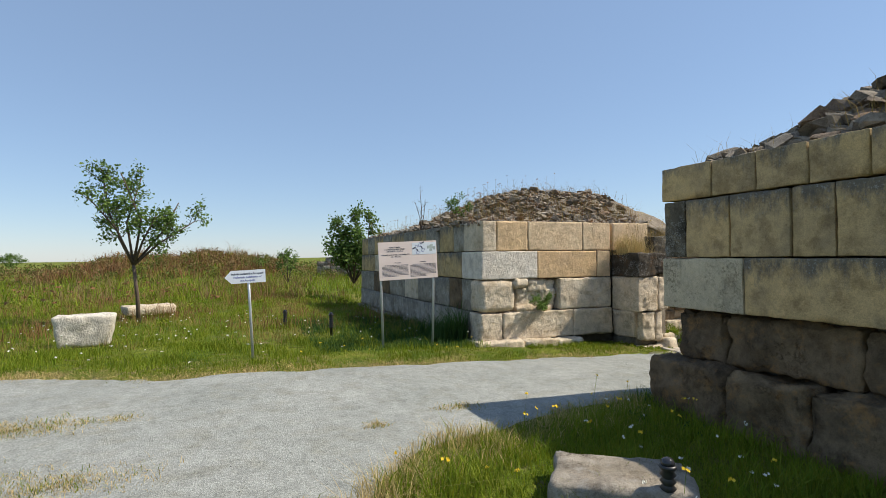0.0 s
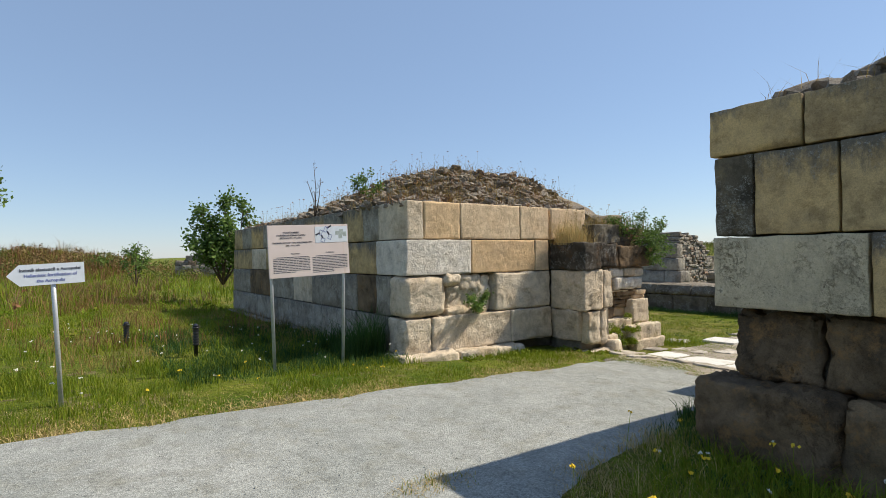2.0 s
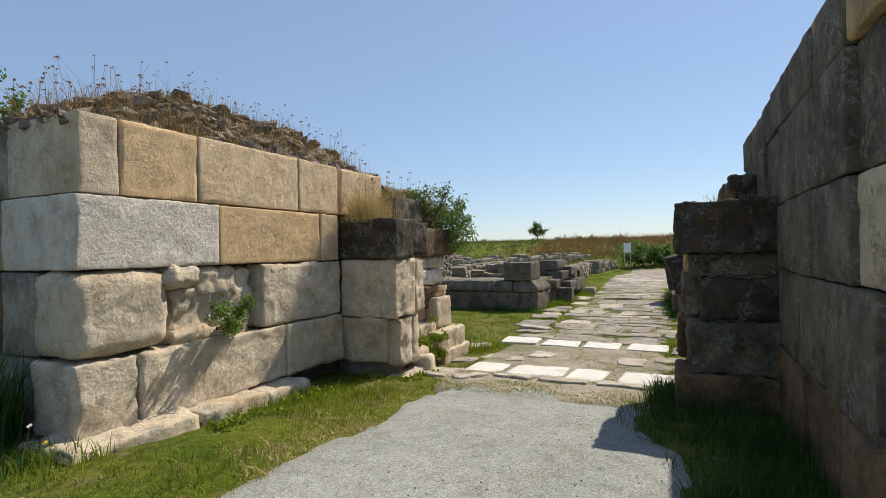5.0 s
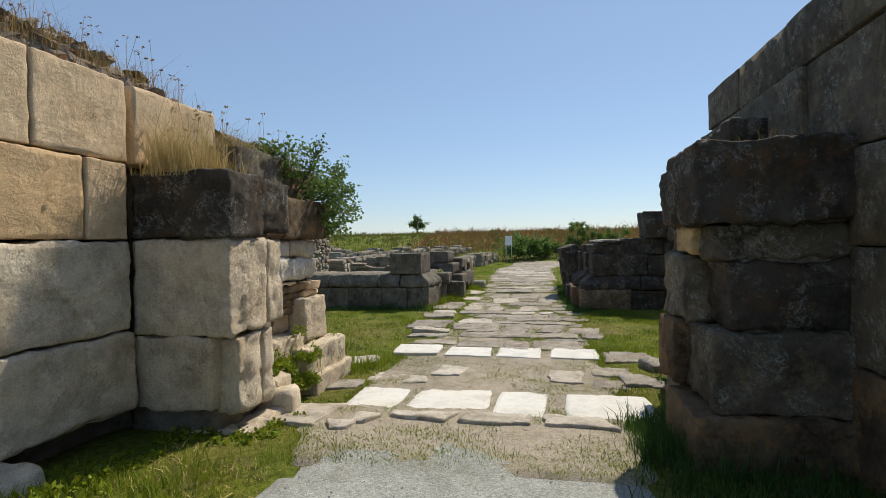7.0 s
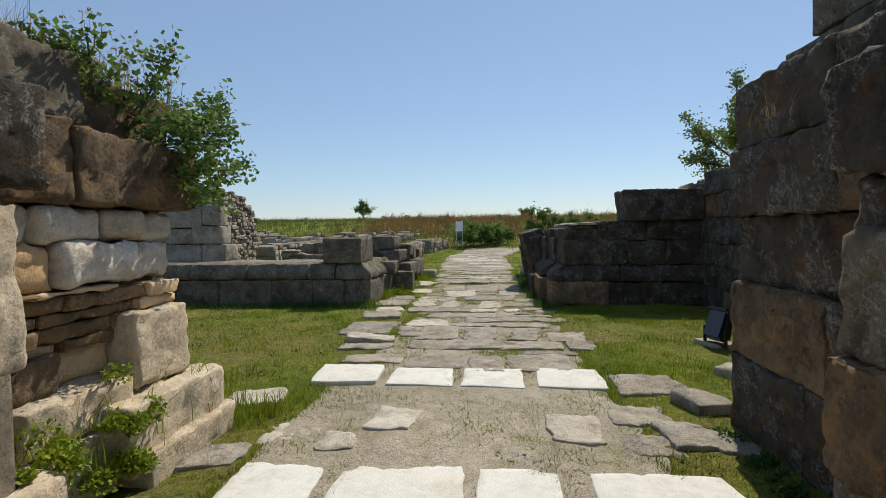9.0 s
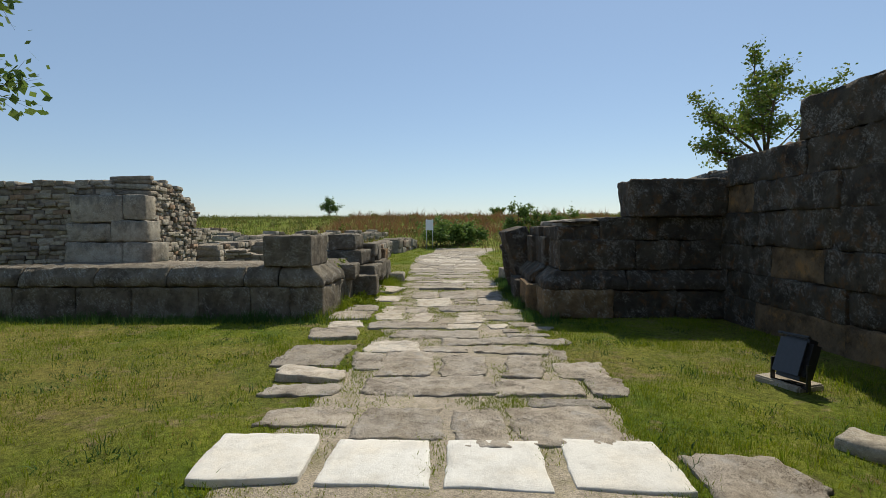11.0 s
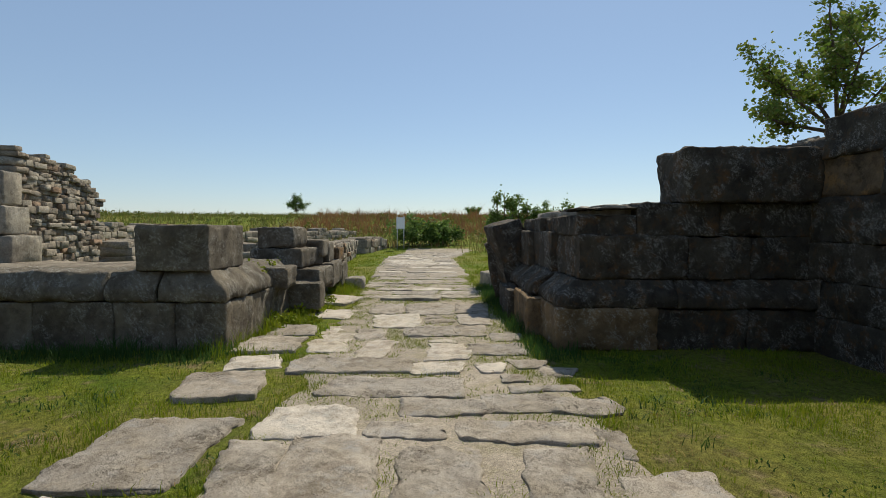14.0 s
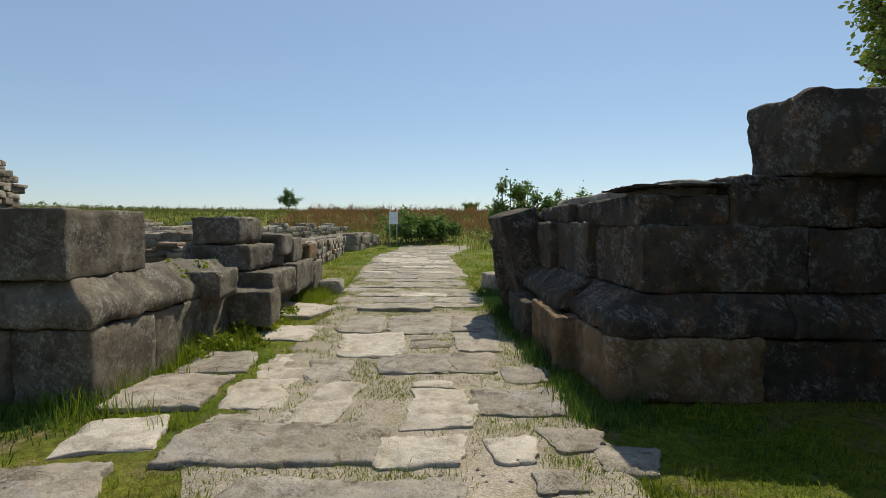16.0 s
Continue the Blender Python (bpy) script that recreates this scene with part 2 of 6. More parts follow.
LABEL_WHITE = plain("white print", (0.74, 0.77, 0.80), 0.6, 0, 0.05, 20)
SIGN_WHITE = plain("white sign sheet", (0.70, 0.73, 0.77), 0.5, 0, 0.06, 12)
GLASS_DARK = plain("dark lamp glass", (0.03, 0.03, 0.035), 0.12)
SKETCH = plain("pale grey print", (0.42, 0.46, 0.42), 0.7, 0, 0.3, 40)


def board_material():
    m = Tree("faded pink panel")
    co = m.coords()
    c = m.mix(m.ramp(m.noise(co, 2.5, 5), [(0.4, 0.0), (0.7, 1.0)]), (0.82, 0.67, 0.60), (0.76, 0.62, 0.55))
    wave = m.node("ShaderNodeTexNoise", scale=6.0)
    sep = m.node("ShaderNodeMapping")
    sep.inputs["Scale"].default_value = (1.0, 1.0, 0.04)
    m.link(co, sep.inputs["Vector"])
    m.link(sep.outputs[0], wave.inputs["Vector"])
    c = m.mix(m.ramp(wave.outputs["Fac"], [(0.60, 0.0), (0.68, 0.6)]), c, (0.62, 0.40, 0.20))
    return m.done(c, 0.5, None, 0.4)


PINK = board_material()


def ground_material():
    """Turf: green and dry patches, bare soil, far fields."""
    m = Tree("meadow turf")
    co = m.coords(False)
    big = m.noise(co, 0.22, 5, 0.6)
    mid = m.noise(co, 1.1, 6, 0.65)
    fine = m.noise(co, 14.0, 6, 0.75)
    hair = m.noise(co, 70.0, 3, 0.7)
    c = m.mix(m.ramp(mid, [(0.36, 0.0), (0.62, 1.0)]), (0.078, 0.128, 0.010), (0.168, 0.19, 0.022))
    c = m.mix(m.ramp(big, [(0.48, 0.0), (0.64, 0.6)]), c, (0.23, 0.18, 0.06))
    c = m.mix(m.ramp(m.noise(co, 2.9, 5), [(0.57, 0.0), (0.68, 0.8)]), c, (0.235, 0.18, 0.10))
    c = m.mix(0.9, c, m.ramp(fine, [(0.28, 0.25), (0.5, 0.95), (0.72, 1.6)]), "MULTIPLY")
    c = m.mix(0.7, c, m.ramp(hair, [(0.25, 0.5), (0.7, 1.35)]), "MULTIPLY")
    nrm = m.bump(fine, 0.9, 0.06)
    nrm = m.bump(hair, 0.8, 0.02, nrm)
    return m.done(c, 0.95, nrm, 0.1)


def gravel_material(name, a, b, dirt):
    m = Tree(name)
    co = m.coords(False)
    v = m.node("ShaderNodeTexVoronoi", scale=105.0)
    m.link(co, v.inputs["Vector"])
    grain = m.noise(co, 40.0, 6, 0.8)
    big = m.noise(co, 0.8, 6, 0.65)
    c = m.mix(m.ramp(big, [(0.35, 0.0), (0.65, 1.0)]), a, b)
    c = m.mix(m.ramp(m.noise(co, 3.0, 7, 0.7), [(0.5, 0.0), (0.7, 0.75)]), c, dirt)
    c = m.mix(0.8, c, m.ramp(m.noise(co, 6.5, 8, 0.75), [(0.32, 0.72), (0.5, 1.0), (0.68, 1.18)]), "MULTIPLY")
    c = m.mix(0.6, c, m.ramp(v.outputs["Color"], [(0.1, 0.45), (0.5, 1.0), (0.9, 1.5)]), "MULTIPLY")
    c = m.mix(0.6, c, m.ramp(grain, [(0.25, 0.5), (0.5, 1.0), (0.75, 1.4)]), "MULTIPLY")
    nrm = m.bump(v.outputs["Distance"], 0.5, 0.010)
    nrm = m.bump(grain, 0.3, 0.012, nrm)
    return m.done(c, 0.95, nrm, 0.15)


TURF = ground_material()
GRAVEL = gravel_material("grey gravel", (0.265, 0.272, 0.247), (0.32, 0.322, 0.293), (0.235, 0.228, 0.185))
SOIL = gravel_material("trodden soil", (0.28, 0.24, 0.185), (0.35, 0.30, 0.235), (0.20, 0.18, 0.09))


# ---- builders ----
def link_mesh(name, verts, faces, mat, parent=None, smooth=True, label=""):
    me = bpy.data.meshes.new(name)
    me.from_pydata(verts, [], faces)
    me.materials.append(mat)
    if smooth:
        me.polygons.foreach_set("use_smooth", [True] * len(me.polygons))
    me.update()
    ob = new(name, me)
    if parent is not None:
        ob.parent = parent
    if label:
        ob["label"] = label
    return ob


def part(name, bm, material, parent, label="", smooth=False):
    me = bpy.data.meshes.new(name)
    bm.to_mesh(me)
    bm.free()
    me.materials.append(material)
    if smooth:
        me.polygons.foreach_set("use_smooth", [True] * len(me.polygons))
    ob = new(name, me)
    ob.parent = parent
    if label:
        ob["label"] = label
    return ob


def steps(h, rad, res):
    n = max(1, int(round((2 * h - 2 * rad) / res)))
    inner = [-h + rad + (2 * h - 2 * rad) * i / n for i in range(n + 1)]
    return [-h] + inner + [h]


def worn_box(sx, sy, sz, rad=0.03, res=0.16, amp=0.02, freq=3.0, seed=0.0, top=1.0, fine=0.35):
    """A stone block about its own middle: rounded arrises, dents and chips. Returns vertices and faces."""
    hx, hy, hz = sx / 2, sy / 2, sz / 2
    rad = min(rad, hx * 0.45, hy * 0.45, hz * 0.45)
    ax, ay, az = steps(hx, rad, res), steps(hy, rad, res), steps(hz, rad, res)
    nx, ny, nz = len(ax), len(ay), len(az)
    index, verts, faces = {}, [], []
    off = Vector((seed * 17.13, seed * 5.71, seed * 9.37))

    def vert(i, j, k):
        key = (i, j, k)
        if key in index:
            return index[key]
        p = Vector((ax[i], ay[j], az[k]))
        q = Vector((max(-hx + rad, min(hx - rad, p.x)), max(-hy + rad, min(hy - rad, p.y)), max(-hz + rad, min(hz - rad, p.z))))
        n = (p - q).normalized()
        s = q + n * rad
        d = noise.noise(s * freq + off) * amp + noise.noise(s * freq * 3.7 + off) * amp * fine
        edge = (abs(n.x) > 0.1) + (abs(n.y) > 0.1) + (abs(n.z) > 0.1)
        if edge > 1:
            d -= max(0.0, noise.noise(s * 2.3 + off * 1.7) - 0.1) * amp * 2.2
        s = s + n * d
        if top != 1.0:
            f = 1 + (top - 1) * (s.z + hz) / sz
            s = Vector((s.x * f, s.y * f, s.z))
        index[key] = len(verts)
        verts.append(s)
        return index[key]

    def sheet(na, nb, at, flip):
        for a in range(na - 1):
            for b in range(nb - 1):
                f = [at(a, b), at(a + 1, b), at(a + 1, b + 1), at(a, b + 1)]
                faces.append(f[::-1] if flip else f)

    sheet(nx, ny, lambda a, b: vert(a, b, nz - 1), False)
    sheet(nx, ny, lambda a, b: vert(a, b, 0), True)
    sheet(nx, nz, lambda a, b: vert(a, 0, b), False)
    sheet(nx, nz, lambda a, b: vert(a, ny - 1, b), True)
    sheet(ny, nz, lambda a, b: vert(nx - 1, a, b), False)
    sheet(ny, nz, lambda a, b: vert(0, a, b), True)
    return verts, faces


SEED = [1]


def stone_at(name, parent, x0, x1, y0, y1, z0, z1, mat, gap=0.012, amp=0.02, rad=0.03, res=0.16, turn=0.0, tilt=0.0, freq=3.0, label="", top=1.0, fine=0.35):
    """A worn block that fills the given box of the world."""
    SEED[0] += 1
    v, f = worn_box(x1 - x0 - gap, y1 - y0 - gap, z1 - z0 - gap, rad, res, amp, freq, SEED[0] * 0.37, top, fine)
    ob = link_mesh(name, v, f, mat, parent, True, label)
    ob.matrix_local = pose((x0 + x1) / 2, (y0 + y1) / 2, (z0 + z1) / 2, tilt, 0, turn)
    return ob


def holder(name, label, category, kind="", group=""):
    return tagged(new(name), label, category, group, kind)


def heap(name, xs, ys, height, mat, parent=None, label="", cover=None):
    """A height field over a grid."""
    nx, ny = len(xs), len(ys)
    verts = [(x, y, height(x, y)) for y in ys for x in xs]
    faces = []
    for j in range(ny - 1):
        for i in range(nx - 1):
            if cover is None or cover((xs[i] + xs[i + 1]) / 2, (ys[j] + ys[j + 1]) / 2):
                a = j * nx + i
                faces.append((a, a + 1, a + 1 + nx, a + nx))
    return link_mesh(name, verts, faces, mat, parent, True, label)


def spread(lo, hi, n):
    return [lo + (hi - lo) * i / (n - 1) for i in range(n)]


# ---- ground ----
GX = (-50, 0, 2, 5, 8, 9, 10, 12.6, 15, 18, 20, 45, 60, 75, 90, 400)
GZ = (0.1, -0.22, -0.3, -0.42, -0.55, -0.66, -0.77, -0.82, -0.9, -0.96, -1.0, -1.0, 0.0, 1.9, 2.2, 1.2)


def smooth01(a, b, v):
    u = max(0.0, min(1.0, (v - a) / (b - a)))
    return u * u * (3 - 2 * u)


def base_ground(x, y):
    z = float(np.interp(x, GX, GZ))
    north = smooth01(20, 34, y) * (1 - smooth01(12, 22, x))
    z = z * (1 - north) - 0.1 * north
    z += (1.75 + 0.35 * noise.noise(Vector((x * 0.35, y * 0.35, 2)))) * math.exp(-((x + 2.6) / 7.5) ** 4 - ((y - 45) / 5) ** 2)
    z += 1.9 * smooth01(24, 60, y) * smooth01(18, 40, x) * (1 - smooth01(60, 80, x))
    far = math.hypot(x, y)
    return z - 1.2 * smooth01(150, 900, far) * (1 - smooth01(45, 90, x))


def on_track(x, y):
    """How far inside the gravel or the paved road a place lies, in metres (negative: on the turf)."""
    wob = 0.16 * noise.noise(Vector((x * 1.3, y * 1.3, 3.0))) + 0.07 * noise.noise(Vector((x * 5, y * 5, 7.0)))
    far = 8.15 if x > -0.8 else 8.15 - 0.45 * (x + 0.8)
    near = float(np.interp(x, (-8, 0.2, 0.9, 1.5, 2.5, 4.0, 6.4, 7.4), (-8, 2.6, 3.67, 4.41, 4.86, 5.25, 5.75, 6.1)))
    return min(far - y, y - near, 8.15 - x + 0.35 * (y - 7)) + wob


def road_edges(x):
    return (float(np.interp(x, (7.6, 8.8, 12.8, 17, 27, 40, 47), (6.2, 5.9, 6.0, 6.1, 6.35, 6.6, 5.2))),
            float(np.interp(x, (7.6, 8.8, 12.8, 17, 27, 40, 47), (8.1, 8.6, 8.7, 8.5, 9.3, 10.1, 9.4))))


def on_road(x, y):
    if x < 7.6 or x > 48:
        return -1.0
    lo, hi = road_edges(x)
    return min(y - lo, hi - y, x - 7.75) + 0.15 * noise.noise(Vector((x * 1.7, y * 1.7, 1.0)))


def ground_z(x, y):
    z = base_ground(x, y)
    rough = 0.05 * noise.noise(Vector((x * 0.6, y * 0.6, 0))) + 0.02 * noise.noise(Vector((x * 2.6, y * 2.6, 4)))
    flat = max(on_track(x, y), on_road(x, y))
    return z + rough * (1 - smooth01(-0.6, 0.1, flat)) * 0.8 - 0.03 * smooth01(-0.15, 0.1, flat)


def axis(lo, hi, a, b, fine, grow):
    out = list(np.arange(a, b + 1e-6, fine))
    s, p = fine, b
    while p < hi:
        s *= grow
        p += s
        out.append(p)
    s, p = fine, a
    while p > lo:
        s *= grow
        p -= s
        out.insert(0, p)
    return [float(v) for v in out]


ground = heap("ground", axis(-2500, 2500, -5, 26, 0.2, 1.13), axis(-2500, 2500, 0, 18, 0.2, 1.13), ground_z, TURF)
tagged(ground, "uneven green turf with dry straw patches", "ground", kind="structure")

gx, gy = spread(-9, 9.1, 150), spread(-9, 11.6, 170)
gravel = heap("path_gravel", gx, gy, lambda x, y: base_ground(x, y) + 0.006 + 0.006 * noise.noise(Vector((x * 2, y * 2, 9))) + min(0.0, 0.35 * on_track(x, y)), GRAVEL,
              cover=lambda x, y: on_track(x, y) > -0.22)
tagged(gravel, "pale grey compacted gravel path with grassy edges", "path", kind="structure")
rx, ry = spread(7.4, 48, 210), spread(4.4, 11.2, 60)
road = heap("road_paved", rx, ry, lambda x, y: base_ground(x, y) + 0.006 + 0.012 * noise.noise(Vector((x * 1.1, y * 1.1, 2))) + min(0.0, 0.3 * on_road(x, y)), SOIL,
            cover=lambda x, y: on_road(x, y) > -0.25)
tagged(road, "ancient street of worn stone slabs set in trodden soil", "road", kind="structure")


# ---- north gate tower ----
def corework(parent, boxes, mat=MORTAR):
    for b in boxes:
        stone_at("core", parent, *b, mat, gap=0.0, amp=0.03, rad=0.05, res=0.3)


tower_n = holder("gate_tower_north", "ruined gate tower of large cream limestone blocks topped with rubble", "ruin", "structure")
XA, YA = 4.86, 9.74
corework(tower_n, [(XA + 0.25, 10.85, YA + 0.25, 20.3, -0.9, 2.1), (8.3, 9.2, 9.15, 9.95, -0.9, 1.35)])
# south face, course by course
FACE_N = [
    (1.53, 2.17, [(4.83, 5.16, PALE), (5.16, 5.92, CREAM), (5.92, 7.34, CREAM), (7.34, 8.18, CREAM), (8.18, 9.3, CREAM)]),
    (0.93, 1.53, [(4.80, 6.16, WHITE), (6.16, 7.73, CREAM), (7.73, 8.15, CREAM)]),
    (0.24, 0.93, [(4.78, 5.62, PALE), (6.72, 8.15, PALE)]),
    (-0.36, 0.24, [(4.80, 5.32, PALE), (5.32, 7.08, PALE), (7.08, 8.15, PALE)]),
]
for z0, z1, row in FACE_N:
    corner = True
    for x0, x1, mt in row:
        deep = (1.02 if z0 > 0.9 else 0.55) if corner else 0.5
        lean = 0.035 * (z0 + 0.4)
        stone_at("block", tower_n, x0 + lean, x1 + (lean if x1 < 8 else 0), YA + lean - 0.03 + random.uniform(-0.012, 0.012), YA + deep, z0, z1, mt,
                 gap=0.018, amp=0.007 if z0 > 0.9 else 0.022, rad=0.01 if z0 > 0.9 else 0.10 if x0 == 4.78 else 0.022, res=0.032, freq=5, fine=0.9 if z0 > 0.9 else 0.6)
        corner = False
# broken middle of the third course: smaller fill stones
for x0, x1, z0, z1, y0, mt in [(5.60, 5.95, 0.76, 0.93, 9.72, PALE), (5.66, 6.20, 0.26, 0.78, 9.85, PALE), (6.18, 6.72, 0.26, 0.92, 9.84, PALE),
                               (5.92, 6.45, 0.62, 0.92, 9.8, PALE), (5.62, 6.6, 0.2, 0.36, 9.78, PALE)]:
    stone_at("fill_stone", tower_n, x0, x1, y0, y0 + 0.4, z0, z1, mt, amp=0.05, rad=0.05, res=0.035, fine=0.8, turn=random.uniform(-6, 6))
# projecting footing
for x0, x1, z1 in [(4.6, 5.7, -0.31), (5.7, 6.5, -0.33), (6.5, 7.15, -0.36), (8.3, 9.1, -0.56)]:
    stone_at("footing_stone", tower_n, x0, x1, (9.44 if x0 < 8 else 8.9), 10.1, -0.75, z1, PALE, amp=0.04, rad=0.03, res=0.05, fine=0.7)
# west face, running north
WEST_N = [
    (1.53, 2.17, [10.76, 11.4, 12.3, 13.2, 14.3, 15.2, 16.4, 17.4, 18.5, 19.5, 20.45], (GREY, OCHRE, GREY, OCHRE)),
    (0.93, 1.53, [10.76, 11.95, 13.3, 14.6, 15.9, 17.1, 18.5, 20.45], (OCHRE, OCHRE, PALE)),
    (0.24, 0.93, [10.29, 10.8, 11.6, 13.8, 15.0, 16.6, 18.5, 20.45], (GREY, BROWN, GREY, PALE)),
    (-0.36, 0.24, [10.29, 11.6, 13.2, 14.8, 16.1, 18.2, 20.45], (GREY, GREY)),
    (-0.80, -0.36, [10.1, 12.2, 14.4, 16.6, 18.6, 20.45], (GREY, GREY)),
]
for z0, z1, ys, mats in WEST_N:
    for i in range(len(ys) - 1):
        lean = 0.03 * (z0 + 0.4)
        stone_at("block", tower_n, XA + lean + random.uniform(-0.02, 0.02) - (0.15 if z0 < -0.5 else 0), XA + 0.5, ys[i], ys[i + 1], z0, z1, mats[i % len(mats)],
                 gap=0.018, amp=0.012, rad=0.012, res=0.15, freq=5)
for i in range(4):
    for k in range(4):
        stone_at("block", tower_n, 5.4 + 1.1 * i, 6.5 + 1.1 * i, 20.1, 20.5, -0.4 + 0.6 * k, 0.2 + 0.6 * k, GREY, res=0.4)
# pilaster of the gateway
for x0, x1, y0, z0, z1, mt in [(8.20, 8.72, 8.93, 0.94, 1.46, DARK), (8.70, 9.25, 8.98, 0.97, 1.44, DARK), (8.20, 8.78, 8.95, 0.18, 0.94, PALE), (8.80, 9.08, 8.98, 0.2, 0.92, PALE),
                               (8.32, 8.70, 8.97, -0.45, 0.16, PALE), (8.72, 8.92, 8.99, -0.48, 0.16, PALE), (8.2, 8.4, 9.12, -0.4, 0.18, PALE)]:
    stone_at("block", tower_n, x0, x1, y0, 9.8, z0, z1, mt, amp=0.028, rad=0.018, res=0.035, freq=5, fine=0.7)
# inner stretch of broken masonry
def broken(x0, x1, y0, z0, z1, mt, amp=0.035, rad=0.03, turn=2.0):
    x0, x1 = 9.2 + (x0 - 9.2) * (0.85 if z1 > 0.3 else 0.74), 9.2 + (x1 - 9.2) * (0.85 if z1 > 0.3 else 0.74)
    stone_at("rubble_block", tower_n, x0, x1, y0 + random.uniform(-0.03, 0.03), 9.98, z0, z1, mt, gap=0.006, amp=amp, rad=rad, res=0.04, freq=4.5, fine=0.9, turn=random.uniform(-turn, turn))


# two long brown beams that oversail, over courses of pale rounded stones
for x0, x1, y0, z0, z1, mt in [(9.2, 10.2, 9.5, 1.42, 1.85, STAINED_SHADE), (10.2, 11.3, 9.54, 1.38, 1.78, BROWN), (9.15, 9.95, 9.38, 0.95, 1.43, BROWN), (9.95, 11.4, 9.36, 0.95, 1.4, BROWN)]:
    broken(x0, x1, y0, z0, z1, mt, 0.026, 0.018, 1)
for x0, x1, y0, z0, z1, mt in [(9.25, 9.7, 9.46, 0.72, 0.95, WHITE), (9.7, 10.25, 9.42, 0.73, 0.94, WHITE), (10.25, 10.75, 9.43, 0.74, 0.94, PALE), (10.75, 11.25, 9.5, 0.72, 0.94, WHITE),
                               (9.2, 9.85, 9.48, 0.46, 0.72, CREAM), (9.85, 10.6, 9.42, 0.47, 0.73, WHITE), (10.6, 11.15, 9.48, 0.46, 0.72, WHITE)]:
    broken(x0, x1, y0, z0, z1, mt, 0.028, 0.045, 3)
# thin warm strata
z = 0.08
while z < 0.45:
    h, x = min(random.uniform(0.07, 0.12), 0.46 - z), 9.2
    while x < 11.0:
        w = random.uniform(0.45, 1.0)
        broken(x, min(x + w, 11.15), random.uniform(9.42, 9.54), z, z + h, random.choice((CREAM, RUST, RUST, BROWN)), 0.018, 0.012, 3)
        x += w
    z += h
# stepped and moulded footing
for x0, x1, y0, z0, z1, mt in [(9.2, 10.0, 9.5, -0.14, 0.1, BROWN), (10.0, 10.65, 9.54, -0.12, 0.1, CREAM), (10.6, 11.42, 9.34, -0.26, 0.25, PALE), (9.5, 10.6, 9.36, -0.38, -0.12, PALE), (9.2, 10.3, 9.3, -0.8, -0.38, WHITE),
                               (10.2, 11.68, 9.2, -0.72, -0.27, PALE), (10.3, 11.74, 9.12, -0.85, -0.58, PALE), (9.0, 9.4, 9.05, -0.72, -0.36, PALE)]:
    broken(x0, x1, y0, z0, z1, mt, 0.024, 0.022, 2)
for k in range(5):
    stone_at("block", tower_n, 10.6, 11.02, 9.9 + 1.3 * k, 11.2 + 1.3 * k, -0.8, 1.5 - 0.12 * k, BROWN, amp=0.06, rad=0.06, res=0.25)


# ---- south gate tower ----
tower_s = holder("gate_tower_south", "ruined gate tower of ochre ashlar blocks on rough brown footings", "ruin", "structure")
XB, YB = 4.83, 4.86
corework(tower_s, [(XB + 0.3, 11.1, -6.0, YB - 0.25, -0.8, 2.38), (8.25, 9.15, 4.5, 5.45, -0.8, 1.35)])
FACE_S = [
    (2.04, 2.44, [4.86, 4.16, 3.64, 3.13, 2.63, 1.9, 1.1, 0.2, -0.8, -1.9, -3.0, -4.2], OCHRE, 0.0),
    (1.38, 2.04, [4.82, 4.51, 3.94, 3.3, 2.91, 2.0, 1.2, 0.3, -0.7, -1.8, -3.0, -4.2], OCHRE, 0.0),
    (0.80, 1.38, [4.83, 3.77, 2.3, 0.9, -0.6, -2.0, -4.2], OCHRE, -0.03),
    (0.22, 0.78, [4.74, 4.11, 2.77, 1.5, 0.0, -1.6, -4.2], BROWN, 0.1),
    (-0.75, 0.22, [4.95, 3.94, 3.1, 2.1, 0.6, -1.4, -4.2], BROWN, -0.14),
]
for r, (z0, z1, ys, mt, push) in enumerate(FACE_S):
    for i in range(len(ys) - 1):
        use = mt
        if r == 2 and i == 0:
            use = CHALK
        if r == 1 and i < 1:
            use = STAINED_SHADE
        stone_at("block", tower_s, XB + push + random.uniform(-0.012, 0.012), XB + (0.9 if i == 0 and r < 3 else 0.5), ys[i + 1], ys[i], z0, z1, use,
                 gap=0.018, amp=0.009 if r < 3 else 0.06, rad=0.009 if r < 3 else 0.04, res=0.06, freq=6 if r < 3 else 3.5, fine=0.8)
# passage side: shade is put into the colour by using darker stone
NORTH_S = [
    (2.04, 2.44, [5.73, 6.5, 7.3, 8.2, 9.0, 10.0, 10.95], STAINED_SHADE), (1.38, 2.04, [5.73, 6.2, 7.1, 7.8, 8.7, 9.7, 10.6, 11.3], STAINED_SHADE),
    (0.80, 1.38, [5.73, 6.6, 7.5, 8.2], STAINED_SHADE), (0.10, 0.80, [5.33, 6.3, 7.2, 8.2], STAINED_SHADE), (-0.75, 0.10, [5.33, 6.0, 7.0, 8.2], BROWN),
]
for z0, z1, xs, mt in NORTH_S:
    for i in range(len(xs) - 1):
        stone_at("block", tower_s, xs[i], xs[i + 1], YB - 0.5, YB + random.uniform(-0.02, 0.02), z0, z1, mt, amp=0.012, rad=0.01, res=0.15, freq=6)
